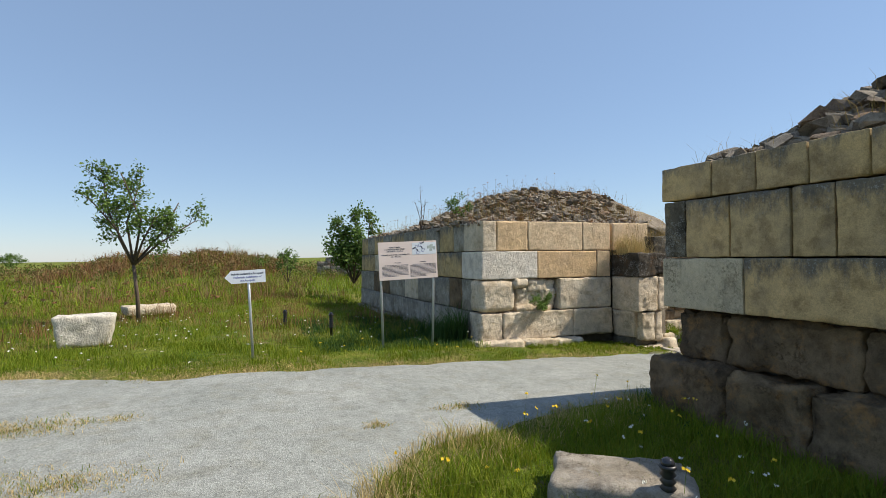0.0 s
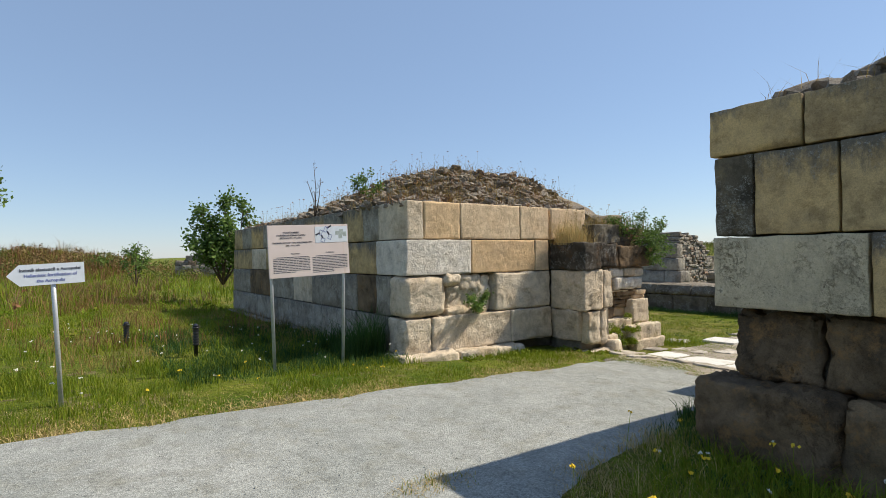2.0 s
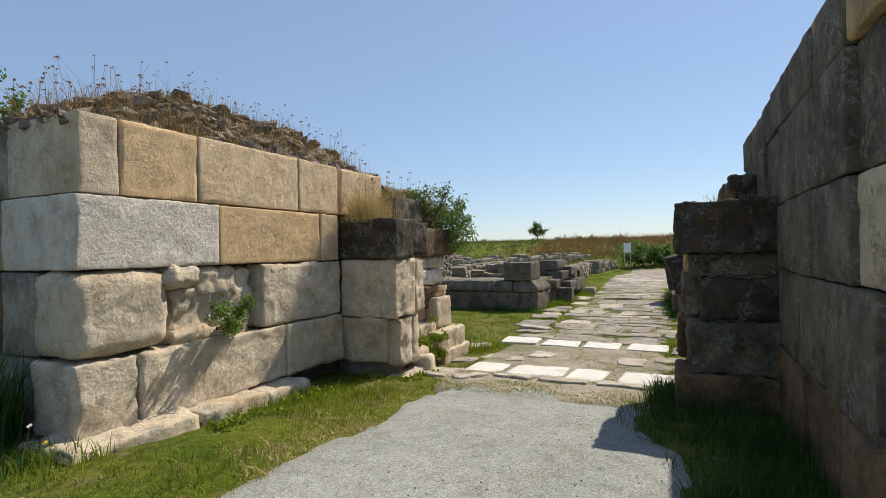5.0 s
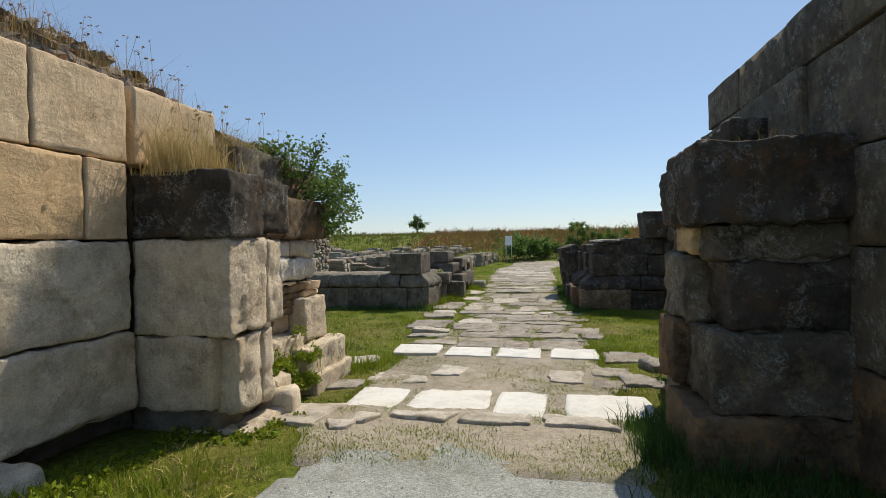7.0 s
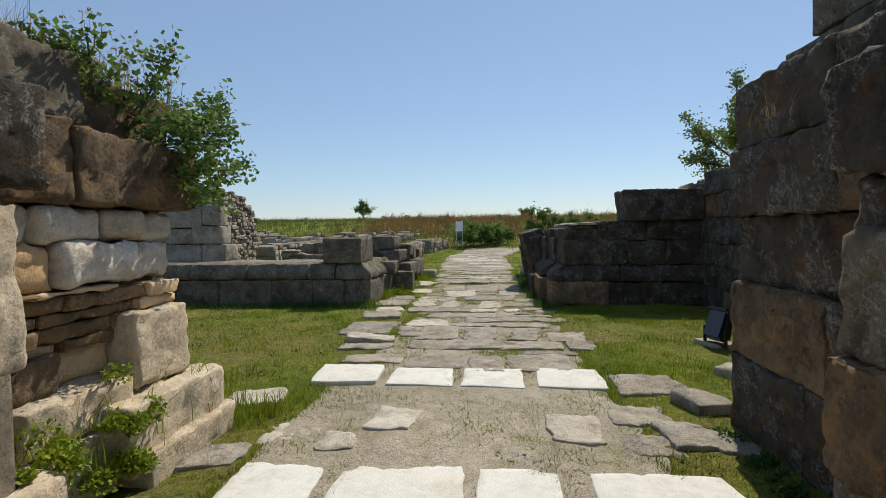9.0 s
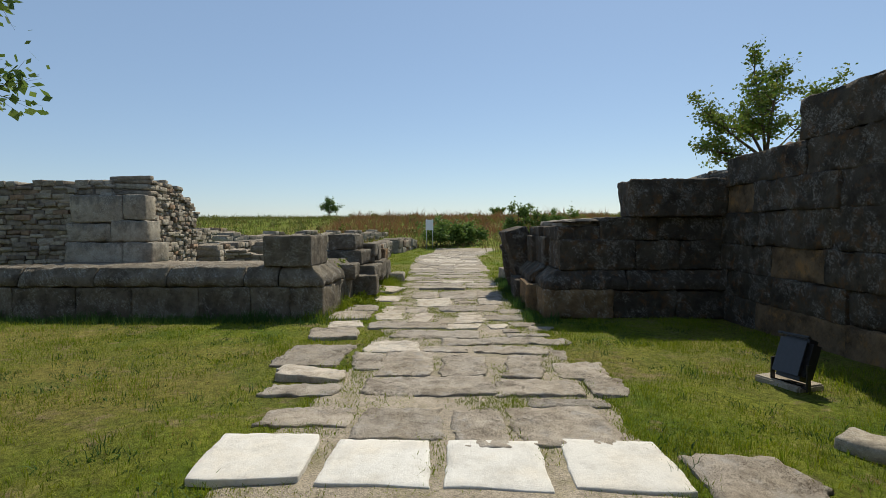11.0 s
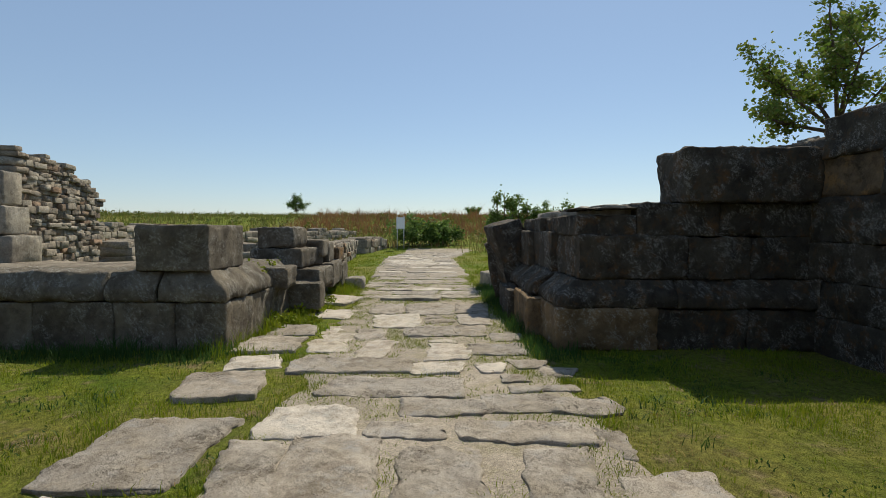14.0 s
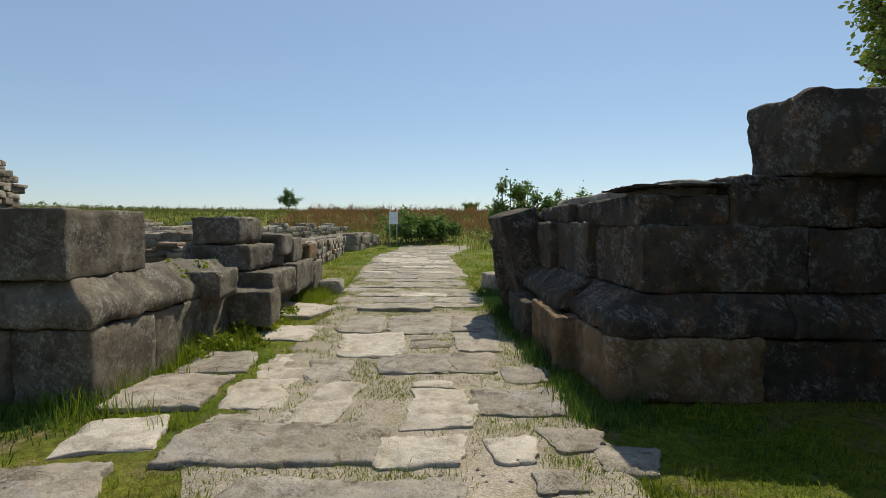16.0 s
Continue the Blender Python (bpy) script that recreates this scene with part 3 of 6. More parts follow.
for x0, x1, y1, z0, z1, mt in [(8.10, 8.9, 5.72, 0.95, 1.46, DARK), (8.9, 9.4, 5.66, 0.97, 1.42, DARK), (8.22, 8.5, 5.6, 0.72, 0.95, STAINED_SHADE), (8.5, 8.95, 5.64, 0.76, 0.95, OCHRE), (8.95, 9.3, 5.58, 0.7, 0.95, DARK),
                               (8.2, 8.62, 5.5, 0.28, 0.72, DARK), (8.62, 9.3, 5.66, 0.26, 0.75, STAINED_SHADE), (8.12, 8.75, 5.62, -0.22, 0.28, STAINED_SHADE), (8.75, 9.3, 5.72, -0.2, 0.27, BROWN),
                               (8.06, 8.9, 5.74, -0.8, -0.22, BROWN), (8.9, 9.35, 5.64, -0.8, -0.2, STAINED_SHADE)]:
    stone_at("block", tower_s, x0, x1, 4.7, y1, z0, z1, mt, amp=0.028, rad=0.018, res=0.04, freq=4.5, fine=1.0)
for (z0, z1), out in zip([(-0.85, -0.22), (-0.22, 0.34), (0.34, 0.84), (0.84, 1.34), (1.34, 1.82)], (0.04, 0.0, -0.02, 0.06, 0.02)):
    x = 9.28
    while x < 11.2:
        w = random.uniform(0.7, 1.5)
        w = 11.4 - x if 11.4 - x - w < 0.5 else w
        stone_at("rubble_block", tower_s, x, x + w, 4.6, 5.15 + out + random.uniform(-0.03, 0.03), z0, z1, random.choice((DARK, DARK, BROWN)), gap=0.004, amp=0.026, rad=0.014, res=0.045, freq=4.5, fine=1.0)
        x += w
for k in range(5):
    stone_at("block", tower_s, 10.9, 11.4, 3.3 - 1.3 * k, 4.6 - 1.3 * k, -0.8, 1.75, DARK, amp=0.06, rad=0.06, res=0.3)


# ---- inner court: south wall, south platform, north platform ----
# court wall and south platform carry part of their shade in the stone colour
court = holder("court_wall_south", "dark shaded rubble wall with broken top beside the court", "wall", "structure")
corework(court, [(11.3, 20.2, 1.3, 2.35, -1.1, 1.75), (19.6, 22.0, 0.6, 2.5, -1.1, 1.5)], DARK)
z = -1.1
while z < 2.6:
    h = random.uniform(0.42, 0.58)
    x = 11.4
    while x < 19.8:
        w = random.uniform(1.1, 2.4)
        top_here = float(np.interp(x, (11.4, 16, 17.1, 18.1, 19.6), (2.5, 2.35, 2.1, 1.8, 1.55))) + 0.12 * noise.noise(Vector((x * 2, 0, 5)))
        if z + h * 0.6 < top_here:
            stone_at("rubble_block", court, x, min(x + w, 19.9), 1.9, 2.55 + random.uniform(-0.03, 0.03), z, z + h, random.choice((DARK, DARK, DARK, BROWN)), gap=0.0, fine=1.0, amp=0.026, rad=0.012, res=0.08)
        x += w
    z += h

plat_s = holder("gate_platform_south", "lichened masonry platform with moulded base, coloured darker for shade", "ruin", "structure")
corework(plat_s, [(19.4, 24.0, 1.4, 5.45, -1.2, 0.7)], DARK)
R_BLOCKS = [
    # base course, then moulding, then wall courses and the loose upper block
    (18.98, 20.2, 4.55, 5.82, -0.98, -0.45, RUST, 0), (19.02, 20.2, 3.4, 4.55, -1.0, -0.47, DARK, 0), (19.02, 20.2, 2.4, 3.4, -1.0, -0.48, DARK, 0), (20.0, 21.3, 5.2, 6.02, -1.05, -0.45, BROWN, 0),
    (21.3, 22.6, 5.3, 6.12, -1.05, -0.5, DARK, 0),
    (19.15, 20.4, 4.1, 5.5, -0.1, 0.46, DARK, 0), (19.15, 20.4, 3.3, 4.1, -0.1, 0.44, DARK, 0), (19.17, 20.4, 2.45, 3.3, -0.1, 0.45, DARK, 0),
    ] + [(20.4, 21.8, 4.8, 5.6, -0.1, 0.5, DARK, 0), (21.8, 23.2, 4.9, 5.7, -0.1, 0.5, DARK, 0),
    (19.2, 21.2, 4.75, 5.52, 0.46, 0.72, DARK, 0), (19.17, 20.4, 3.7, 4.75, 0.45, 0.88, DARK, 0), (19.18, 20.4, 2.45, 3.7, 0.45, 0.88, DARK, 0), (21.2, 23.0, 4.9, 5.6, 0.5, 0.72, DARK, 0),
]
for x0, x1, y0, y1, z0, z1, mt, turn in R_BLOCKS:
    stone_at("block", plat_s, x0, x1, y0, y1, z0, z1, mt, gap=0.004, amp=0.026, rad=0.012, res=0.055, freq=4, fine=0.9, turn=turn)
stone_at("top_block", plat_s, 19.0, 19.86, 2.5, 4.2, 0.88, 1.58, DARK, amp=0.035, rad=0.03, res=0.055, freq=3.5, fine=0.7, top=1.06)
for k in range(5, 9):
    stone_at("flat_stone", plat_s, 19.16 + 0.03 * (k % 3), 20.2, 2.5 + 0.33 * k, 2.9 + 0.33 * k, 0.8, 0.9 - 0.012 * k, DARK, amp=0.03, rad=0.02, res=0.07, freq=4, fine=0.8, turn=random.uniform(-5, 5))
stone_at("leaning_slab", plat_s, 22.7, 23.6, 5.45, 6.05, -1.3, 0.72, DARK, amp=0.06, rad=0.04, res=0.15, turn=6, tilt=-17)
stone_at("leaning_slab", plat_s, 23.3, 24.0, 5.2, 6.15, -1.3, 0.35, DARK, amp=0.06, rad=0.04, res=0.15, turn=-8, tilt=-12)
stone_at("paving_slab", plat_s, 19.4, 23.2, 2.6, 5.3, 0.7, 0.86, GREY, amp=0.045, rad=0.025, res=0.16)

plat_n = holder("gate_platform_north", "grey moulded stone base with a square block on top", "ruin", "structure")
corework(plat_n, [(19.3, 22.4, 10.3, 17.4, -1.2, -0.1)], MORTAR)
y = 9.92
for k, w in enumerate((0.62, 0.75, 1.0, 1.3, 1.1, 1.25, 1.2)):
    stone_at("base_stone", plat_n, 18.92, 19.9, y, y + w, -1.05, -0.38, PLINTH, gap=0.006, amp=0.022, rad=0.02, res=0.08, freq=4.5, fine=0.9)
    y += w
x = 19.9
for w in (1.2, 1.0, 1.1):
    stone_at("base_stone", plat_n, x, x + w, 9.94, 10.6, -1.05, -0.4, PLINTH, gap=0.006, amp=0.024, rad=0.02, res=0.08, freq=4.5, fine=0.9)
    x += w


def moulding(x0, x1, y0, y1, z0, z1, west, south, mat=PLINTH, owner=None, north=0.0):
    """A base moulding: a block whose top slopes back on the outer sides."""
    v, f = worn_box(x1 - x0, y1 - y0, z1 - z0, 0.03, 0.06, 0.03, 4.0, SEED[0] * 0.41, 1.0, 0.7)
    SEED[0] += 1
    hz = (z1 - z0) / 2
    for p in v:
        t = smooth01(-hz * 0.35, hz, p.z)
        p.x += west * t * max(0.0, -p.x / (x1 - x0) + 0.3)
        p.y += south * t * max(0.0, -p.y / (y1 - y0) + 0.3) - north * t * max(0.0, p.y / (y1 - y0) + 0.3)
    ob = link_mesh("base_moulding", v, f, mat, owner or plat_n)
    ob.location = ((x0 + x1) / 2, (y0 + y1) / 2, (z0 + z1) / 2)


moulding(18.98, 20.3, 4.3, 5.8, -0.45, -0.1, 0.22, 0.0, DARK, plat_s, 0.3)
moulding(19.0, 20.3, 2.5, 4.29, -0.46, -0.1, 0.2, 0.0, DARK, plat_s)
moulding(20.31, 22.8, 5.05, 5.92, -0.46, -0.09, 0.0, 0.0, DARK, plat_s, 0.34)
moulding(18.9, 20.6, 9.9, 10.75, -0.37, 0.0, 0.18, 0.3)
moulding(18.9, 19.9, 10.76, 11.4, -0.37, 0.0, 0.18, 0.0)
for a, b in ((11.41, 12.9), (12.91, 14.3), (14.31, 15.8), (15.81, 17.3)):
    moulding(18.9, 19.9, a, b, -0.37, -0.01, 0.18, 0.0)
moulding(20.61, 22.0, 9.95, 10.7, -0.4, -0.02, 0.0, 0.3)
stone_at("top_block", plat_n, 18.98, 20.15, 10.14, 11.06, 0.0, 0.58, PLINTH, amp=0.016, rad=0.014, res=0.05, freq=5, fine=0.9, label="squared grey limestone block")
for x0, x1, y0, y1, z0, z1, mt in [(22.35, 23.2, 10.0, 10.7, 0.16, 0.56, PLINTH), (22.3, 23.7, 9.8, 10.8, -0.2, 0.16, PLINTH), (23.3, 24.0, 9.7, 10.3, -0.05, 0.3, PLINTH), (24.0, 25.0, 9.75, 10.3, -0.2, 0.22, PLINTH),
                               (22.2, 23.4, 9.5, 10.2, -0.6, -0.22, PLINTH), (23.5, 25.4, 9.6, 10.3, -0.7, -0.2, PLINTH), (25.1, 25.8, 9.7, 10.3, -0.3, 0.08, BROWN), (25.5, 26.4, 9.7, 10.4, -0.9, -0.3, PLINTH),
                               (20.9, 21.6, 9.75, 10.3, -0.45, -0.1, PLINTH), (21.7, 22.3, 9.4, 10.0, -0.9, -0.42, PLINTH), (22.2, 26.2, 9.9, 10.6, -1.1, -0.55, PLINTH)]:
    stone_at("rubble_block", plat_n, x0, x1, y0, y1, z0, z1, mt, amp=0.03, rad=0.02, res=0.06, freq=4, fine=0.8, turn=random.uniform(-6, 6))


def rubble_wall(name, label, x0, y0, x1, y1, z0, top, thick=0.8, size=(0.18, 0.5), course=(0.07, 0.15), mats=(RUBBLE, RUBBLE, GREY), limit=300):
    """A wall of coursed rubble between two points of the plan; top(u) is its height along it."""
    w = holder(name, label, "wall", "structure")
    length = math.hypot(x1 - x0, y1 - y0)
    ang = math.degrees(math.atan2(y1 - y0, x1 - x0))
    nu = max(3, int(length / 0.4))
    vs, fs = [], []
    for i in range(nu + 1):
        u = length * i / nu
        for v in (-thick / 2 + 0.06, thick / 2 - 0.06):
            vs += [(u, v, z0), (u, v, z0 + top(u / length) - 0.05)]
    for i in range(nu):
        a = 4 * i
        fs += [(a, a + 4, a + 5, a + 1), (a + 2, a + 3, a + 7, a + 6), (a + 1, a + 5, a + 7, a + 3)]
    fs += [(0, 1, 3, 2), (4 * nu, 4 * nu + 2, 4 * nu + 3, 4 * nu + 1)]
    core = link_mesh("core", vs, fs, MORTAR, w, False)
    core.matrix_local = pose(x0, y0, 0, 0, 0, ang)
    hi = max(top(i / 20) for i in range(21))
    place = pose(x0, y0, 0, 0, 0, ang)
    z, n = 0.0, 0
    bank = []
    while z < hi:
        h = random.uniform(*course)
        u = -0.05
        while u < length:
            s = random.uniform(*size)
            if z + h * 0.7 < top(min(1, max(0, (u + s / 2) / length))):
                bank.append((u, s, z, h))
            u += s
        z += h
    random.shuffle(bank)
    for u, s, zz, h in bank[:limit]:
        SEED[0] += 1
        v, f = worn_box(s * 0.95, thick + random.uniform(-0.05, 0.07), h * random.uniform(0.9, 1.15), 0.014, 0.12, 0.022, 6, SEED[0] * 0.31)
        ob = link_mesh("stone", v, f, random.choice(mats), w)
        ob.matrix_local = place @ pose(u + s / 2, random.uniform(-0.05, 0.05), z0 + zz + h / 2 + random.uniform(-0.025, 0.025), random.uniform(-2, 2), random.uniform(-3.5, 3.5), random.uniform(-3, 3))
    rest = bank[limit:]
    if rest:
        V, F = [], []
        for u, s, zz, h in rest:
            SEED[0] += 1
            v, f = worn_box(s * 0.95, thick + random.uniform(-0.05, 0.07), h * 0.98, 0.016, 0.3, 0.02, 5, SEED[0] * 0.31)
            o = len(V)
            V += [p + Vector((u + s / 2, 0, z0 + zz + h / 2)) for p in v]
            F += [[i + o for i in q] for q in f]
        ob = link_mesh("stones", V, F, RUBBLE_MASS, w)
        ob["kind"] = "stuff"
        ob.matrix_local = place
    return w


# ---- ruined hall north of the street ----
hall = holder("hall_corner", "tall broken corner of squared blocks and coursed rubble", "ruin", "structure")
for x0, x1, y0, y1, z0, z1, mt in [(22.2, 22.7, 15.3, 15.9, 0.95, 1.6, GREY), (22.2, 22.7, 15.9, 17.3, 0.9, 1.6, GREY), (22.15, 22.8, 15.25, 16.2, 0.4, 0.95, GREY), (22.2, 22.7, 16.2, 17.4, 0.4, 0.9, GREY),
                               (22.1, 22.9, 15.1, 15.9, -0.2, 0.4, GREY), (22.15, 22.7, 15.9, 17.4, -0.2, 0.4, GREY), (22.0, 22.9, 15.15, 17.4, -1.0, -0.2, GREY)]:
    stone_at("block", hall, x0, x1, y0, y1, z0, z1, mt, amp=0.04, rad=0.04, res=0.2)
rubble_wall("hall_wall", "broken wall of grey coursed rubble", 22.7, 16.0, 25.85, 16.5, -1.0, lambda u: 3.05 - 0.55 * max(0, u - 0.5) / 0.5 + 0.08 * math.sin(u * 23), 1.0)
rubble_wall("hall_wall", "broken wall of grey coursed rubble", 22.9, 16.4, 22.9, 20.5, -1.0, lambda u: 3.0 + 0.06 * math.sin(u * 19), 0.9)
rubble_wall("low_wall", "low grey rubble wall", 26.2, 15.0, 27.0, 11.4, -1.0, lambda u: 0.95 + 0.1 * math.sin(u * 15), 0.7)
rubble_wall("low_wall", "low grey rubble wall", 26.5, 15.9, 38.0, 17.5, -0.9, lambda u: 1.1 + 0.08 * math.sin(u * 31), 0.8, (0.3, 0.7), (0.16, 0.26))
rubble_wall("low_wall", "low grey rubble wall", 30.0, 11.5, 41.0, 12.2, -1.0, lambda u: 0.95 + 0.1 * math.sin(u * 27), 0.8, (0.3, 0.7), (0.16, 0.26))
rubble_wall("low_wall", "low grey rubble wall", 30.0, 11.6, 31.5, 19.0, -1.0, lambda u: 1.15 + 0.1 * math.sin(u * 17), 0.8, (0.3, 0.7), (0.16, 0.26))
rubble_wall("low_wall", "low grey rubble wall", 36.0, 20.0, 58.0, 15.0, -0.8, lambda u: 1.2 + 0.1 * math.sin(u * 37), 0.9, (0.4, 0.9), (0.2, 0.32))
rubble_wall("low_wall", "low grey rubble wall", 44.0, 12.3, 48.0, 11.6, -1.0, lambda u: 1.0 + 0.08 * math.sin(u * 17), 1.2, (0.5, 1.0), (0.3, 0.5))
rubble_wall("low_wall", "low grey rubble wall", 30.0, 24.0, 50.0, 26.0, -0.8, lambda u: 1.5 + 0.1 * math.sin(u * 37), 0.9, (0.4, 0.9), (0.2, 0.32))


# ---- rubble heaps on the towers ----
def height_n(x, y):
    h = 2.1 + 0.98 * smooth01(4.7, 7.2, x) * (1 - 0.6 * smooth01(9, 11.6, x)) * smooth01(9.75, 11.9, y) * (1 - 0.75 * smooth01(13, 19.5, y))
    h += 0.07 * noise.noise(Vector((x * 1.6, y * 1.6, 0))) + 0.05 * noise.noise(Vector((x * 5, y * 5, 3)))
    return h - 0.35 * smooth01(9.0, 10.8, x) * (1 - smooth01(9.8, 11.5, y))


def height_s(x, y):
    h = 2.38
    h += 0.72 * smooth01(4.9, 6.3, x) * (1 - 0.5 * smooth01(8, 11.4, x)) * smooth01(0.1, 1.9, 4.9 - y)
    return h + 0.06 * noise.noise(Vector((x * 1.6, y * 1.6, 8))) + 0.05 * noise.noise(Vector((x * 5, y * 5, 1)))


EARTH = stone("rubble earth", [(0.30, 0.25, 0.19), (0.26, 0.22, 0.17)], (0.18, 0.14, 0.10), 0.5, weather=(0.32, 0.27, 0.15), pits=1.0)
heap("rubble_fill", spread(5.02, 10.9, 60), spread(9.95, 20.4, 90), height_n, EARTH, tower_n, "grey-brown rubble and earth")
heap("rubble_fill", spread(5.0, 11.2, 60), spread(-5.8, 4.72, 90), height_s, EARTH, tower_s, "grey-brown rubble and earth")

rock_shapes = []
for k in range(14):
    bm = bmesh.new()
    dy, dz = random.uniform(0.55, 0.95), random.uniform(0.3, 0.65)
    for _ in range(15):
        d = Vector((random.gauss(0, 1), random.gauss(0, 1), random.gauss(0, 1))).normalized() * random.uniform(0.42, 0.56)
        bm.verts.new((max(-0.42, min(0.42, d.x)), max(-0.4, min(0.4, d.y)) * dy, max(-0.36, min(0.36, d.z)) * dz))
    hull = bmesh.ops.convex_hull(bm, input=bm.verts[:])
    bmesh.ops.delete(bm, geom=[e for e in hull["geom_interior"] if isinstance(e, bmesh.types.BMVert)], context="VERTS")
    bm.verts.index_update()
    v, f = [p.co.copy() for p in bm.verts], [[p.index for p in q.verts] for q in bm.faces]
    bm.free()
    me = bpy.data.meshes.new("rock")
    me.from_pydata(v, [], f)
    me.materials.append(RUBBLE)
    rock_shapes.append((me, v, f))


def strew(parent, count, massed, place, size):
    """Loose rocks: the nearer ones single, the rest massed."""
    rng = random.Random(count * 7 + massed)
    for k in range(count):
        x, y, z = place(rng, k / count)
        s = size * rng.uniform(0.5, 1.5) * (1.35 if rng.random() < 0.08 else 1)
        ob = new("rock", rng.choice(rock_shapes)[0])
        ob.parent = parent
        ob.matrix_local = pose(x, y, z + s * 0.2, rng.uniform(-25, 25), rng.uniform(-25, 25), rng.uniform(0, 360)) @ Matrix.Diagonal((s, s, s, 1))
    V, F = [], []
    for k in range(massed):
        x, y, z = place(rng, rng.random())
        s = size * rng.uniform(0.3, 1.1)
        m = pose(x, y, z + s * 0.1, rng.uniform(-30, 30), rng.uniform(-30, 30), rng.uniform(0, 360)) @ Matrix.Diagonal((s, s, s, 1))
        _, v, f = rng.choice(rock_shapes)
        o = len(V)
        V += [m @ p for p in v]
        F += [[i + o for i in q] for q in f]
    if V:
        ob = link_mesh("rocks", V, F, RUBBLE_MASS, parent, False)
        ob["kind"] = "stuff"


def place_n(rng, u):
    if rng.random() < 0.45:
        x, y = rng.uniform(4.95, 9.5), 9.95 + abs(rng.gauss(0, 0.9))
    else:
        x, y = 5.05 + abs(rng.gauss(0, 1.6)), rng.uniform(10, 20)
    x, y = min(x, 10.7), min(y, 20.2)
    return x, y, height_n(x, y)


def place_s(rng, u):
    x, y = (4.98 + abs(rng.gauss(0, 0.8)), rng.uniform(0.5, 4.5)) if rng.random() < 0.6 else (rng.uniform(5.1, 11), 4.5 - abs(rng.gauss(0, 0.8)))
    return x, y, height_s(x, y)


strew(tower_n, 300, 4200, place_n, 0.27)
strew(tower_s, 260, 600, place_s, 0.33)
strew(court, 40, 160, lambda rng, u: (lambda x: (x, rng.uniform(1.5, 2.4), float(np.interp(x, (11.4, 16, 17.1, 18.1, 19.6), (2.4, 2.25, 2.0, 1.75, 1.5)))))(rng.uniform(12, 20.4)), 0.3)
strew(court, 60, 160, lambda rng, u: (lambda x, y: (x, y, 1.48 + 0.34 * smooth01(0.1, 1.1, 2.6 - y)))(rng.uniform(19.7, 21.8), rng.uniform(0.8, 2.5)), 0.36)


# ---- street slabs ----
slab_boxes = []


def slab_at(cx, cy, sx, sy, turn, mat, lift=0.03, warp=0.05, thick=0.14, tip=0.0, rough=0.012, edge=1.0):
    """A worn paving slab: an uneven four-sided outline with broken corners and a dished, scarred top."""
    SEED[0] += 1
    rng = random.Random(SEED[0])
    res = 0.05 if cx < 20 else 0.09
    v, f = worn_box(sx, sy, thick, 0.010, res, rough, 6, SEED[0] * 0.53, 1.0, 0.9)
    off = [(rng.uniform(-warp, warp), rng.uniform(-warp, warp)) for _ in range(4)]
    cut = [rng.uniform(0.0, 0.12) for _ in range(4)]
    for p in v:
        a, b = p.x / sx + 0.5, p.y / sy + 0.5
        w = ((1 - a) * (1 - b), a * (1 - b), a * b, (1 - a) * b)
        rim = (max(abs(a - 0.5), abs(b - 0.5)) * 2) ** 3
        ragged = (0.06 * noise.noise(Vector((p.x * 3 + cx, p.y * 3 + cy, 2))) + 0.025 * noise.noise(Vector((p.x * 11 + cx, p.y * 11 + cy, 5)))) * rim * edge
        pull = edge * sum(c * wi ** 3 for c, wi in zip(cut, w))
        q = Vector((p.x, p.y)) * (1 - pull)
        top = 1.0 if p.z > 0 else 0.0
        p.z += top * (rough * 0.6 * noise.noise(Vector((p.x * 2.2 + cx, p.y * 2.2 + cy, 8))) - 0.007 * rim)
        p.x = q.x + sum(wi * o[0] for wi, o in zip(w, off)) + ragged * (1 if a > 0.5 else -1)
        p.y = q.y + sum(wi * o[1] for wi, o in zip(w, off)) + ragged * (1 if b > 0.5 else -1)
    ob = link_mesh("slab", v, f, mat, road)
    if on_road(cx, cy) < 0.12:
        lift += ground_z(cx, cy) - base_ground(cx, cy) + 0.002
    slope = math.degrees(math.atan2(base_ground(cx + sx / 2, cy) - base_ground(cx - sx / 2, cy), sx))
    ob.matrix_local = pose(cx, cy, base_ground(cx, cy) + lift - thick / 2 + 0.012, rng.uniform(-0.6, 0.6) + tip, -slope + rng.uniform(-0.4, 0.4), turn)
    slab_boxes.append((cx - sx / 2, cx + sx / 2, cy - sy / 2, cy + sy / 2))


def slab(x0, x1, y0, y1, mat, lift=0.03, warp=0.05, thick=0.14, tip=0.0, rough=0.012, edge=1.0):
    slab_at((x0 + x1) / 2, (y0 + y1) / 2, x1 - x0, y1 - y0, random.uniform(-2, 2), mat, lift, warp, thick, tip, rough, edge)


MARBLES = [(9.45, 10.42, 8.1, 8.66), (9.42, 10.42, 7.2, 7.98), (9.4, 10.42, 6.63, 7.14), (9.38, 10.44, 5.66, 6.5),
           (12.25, 12.98, 8.28, 9.0), (12.25, 12.98, 7.5, 8.17), (12.22, 12.98, 6.74, 7.4), (12.22, 12.98, 5.94, 6.62)]
for b in MARBLES:
    slab(*b, MARBLE, 0.065 if b[3] == 9.0 else 0.016, 0.04, rough=0.004, edge=0.35)
KERB = [(8.66, 9.4, 8.55, 9.1), (9.02, 9.34, 7.42, 8.0), (9.0, 9.36, 6.74, 7.38), (9.02, 9.36, 6.1, 6.66), (8.6, 8.8, 8.2, 8.4), (8.85, 9.05, 8.1, 8.3)]
for b in KERB:
    slab(*b, FLAG, 0.03, 0.07)
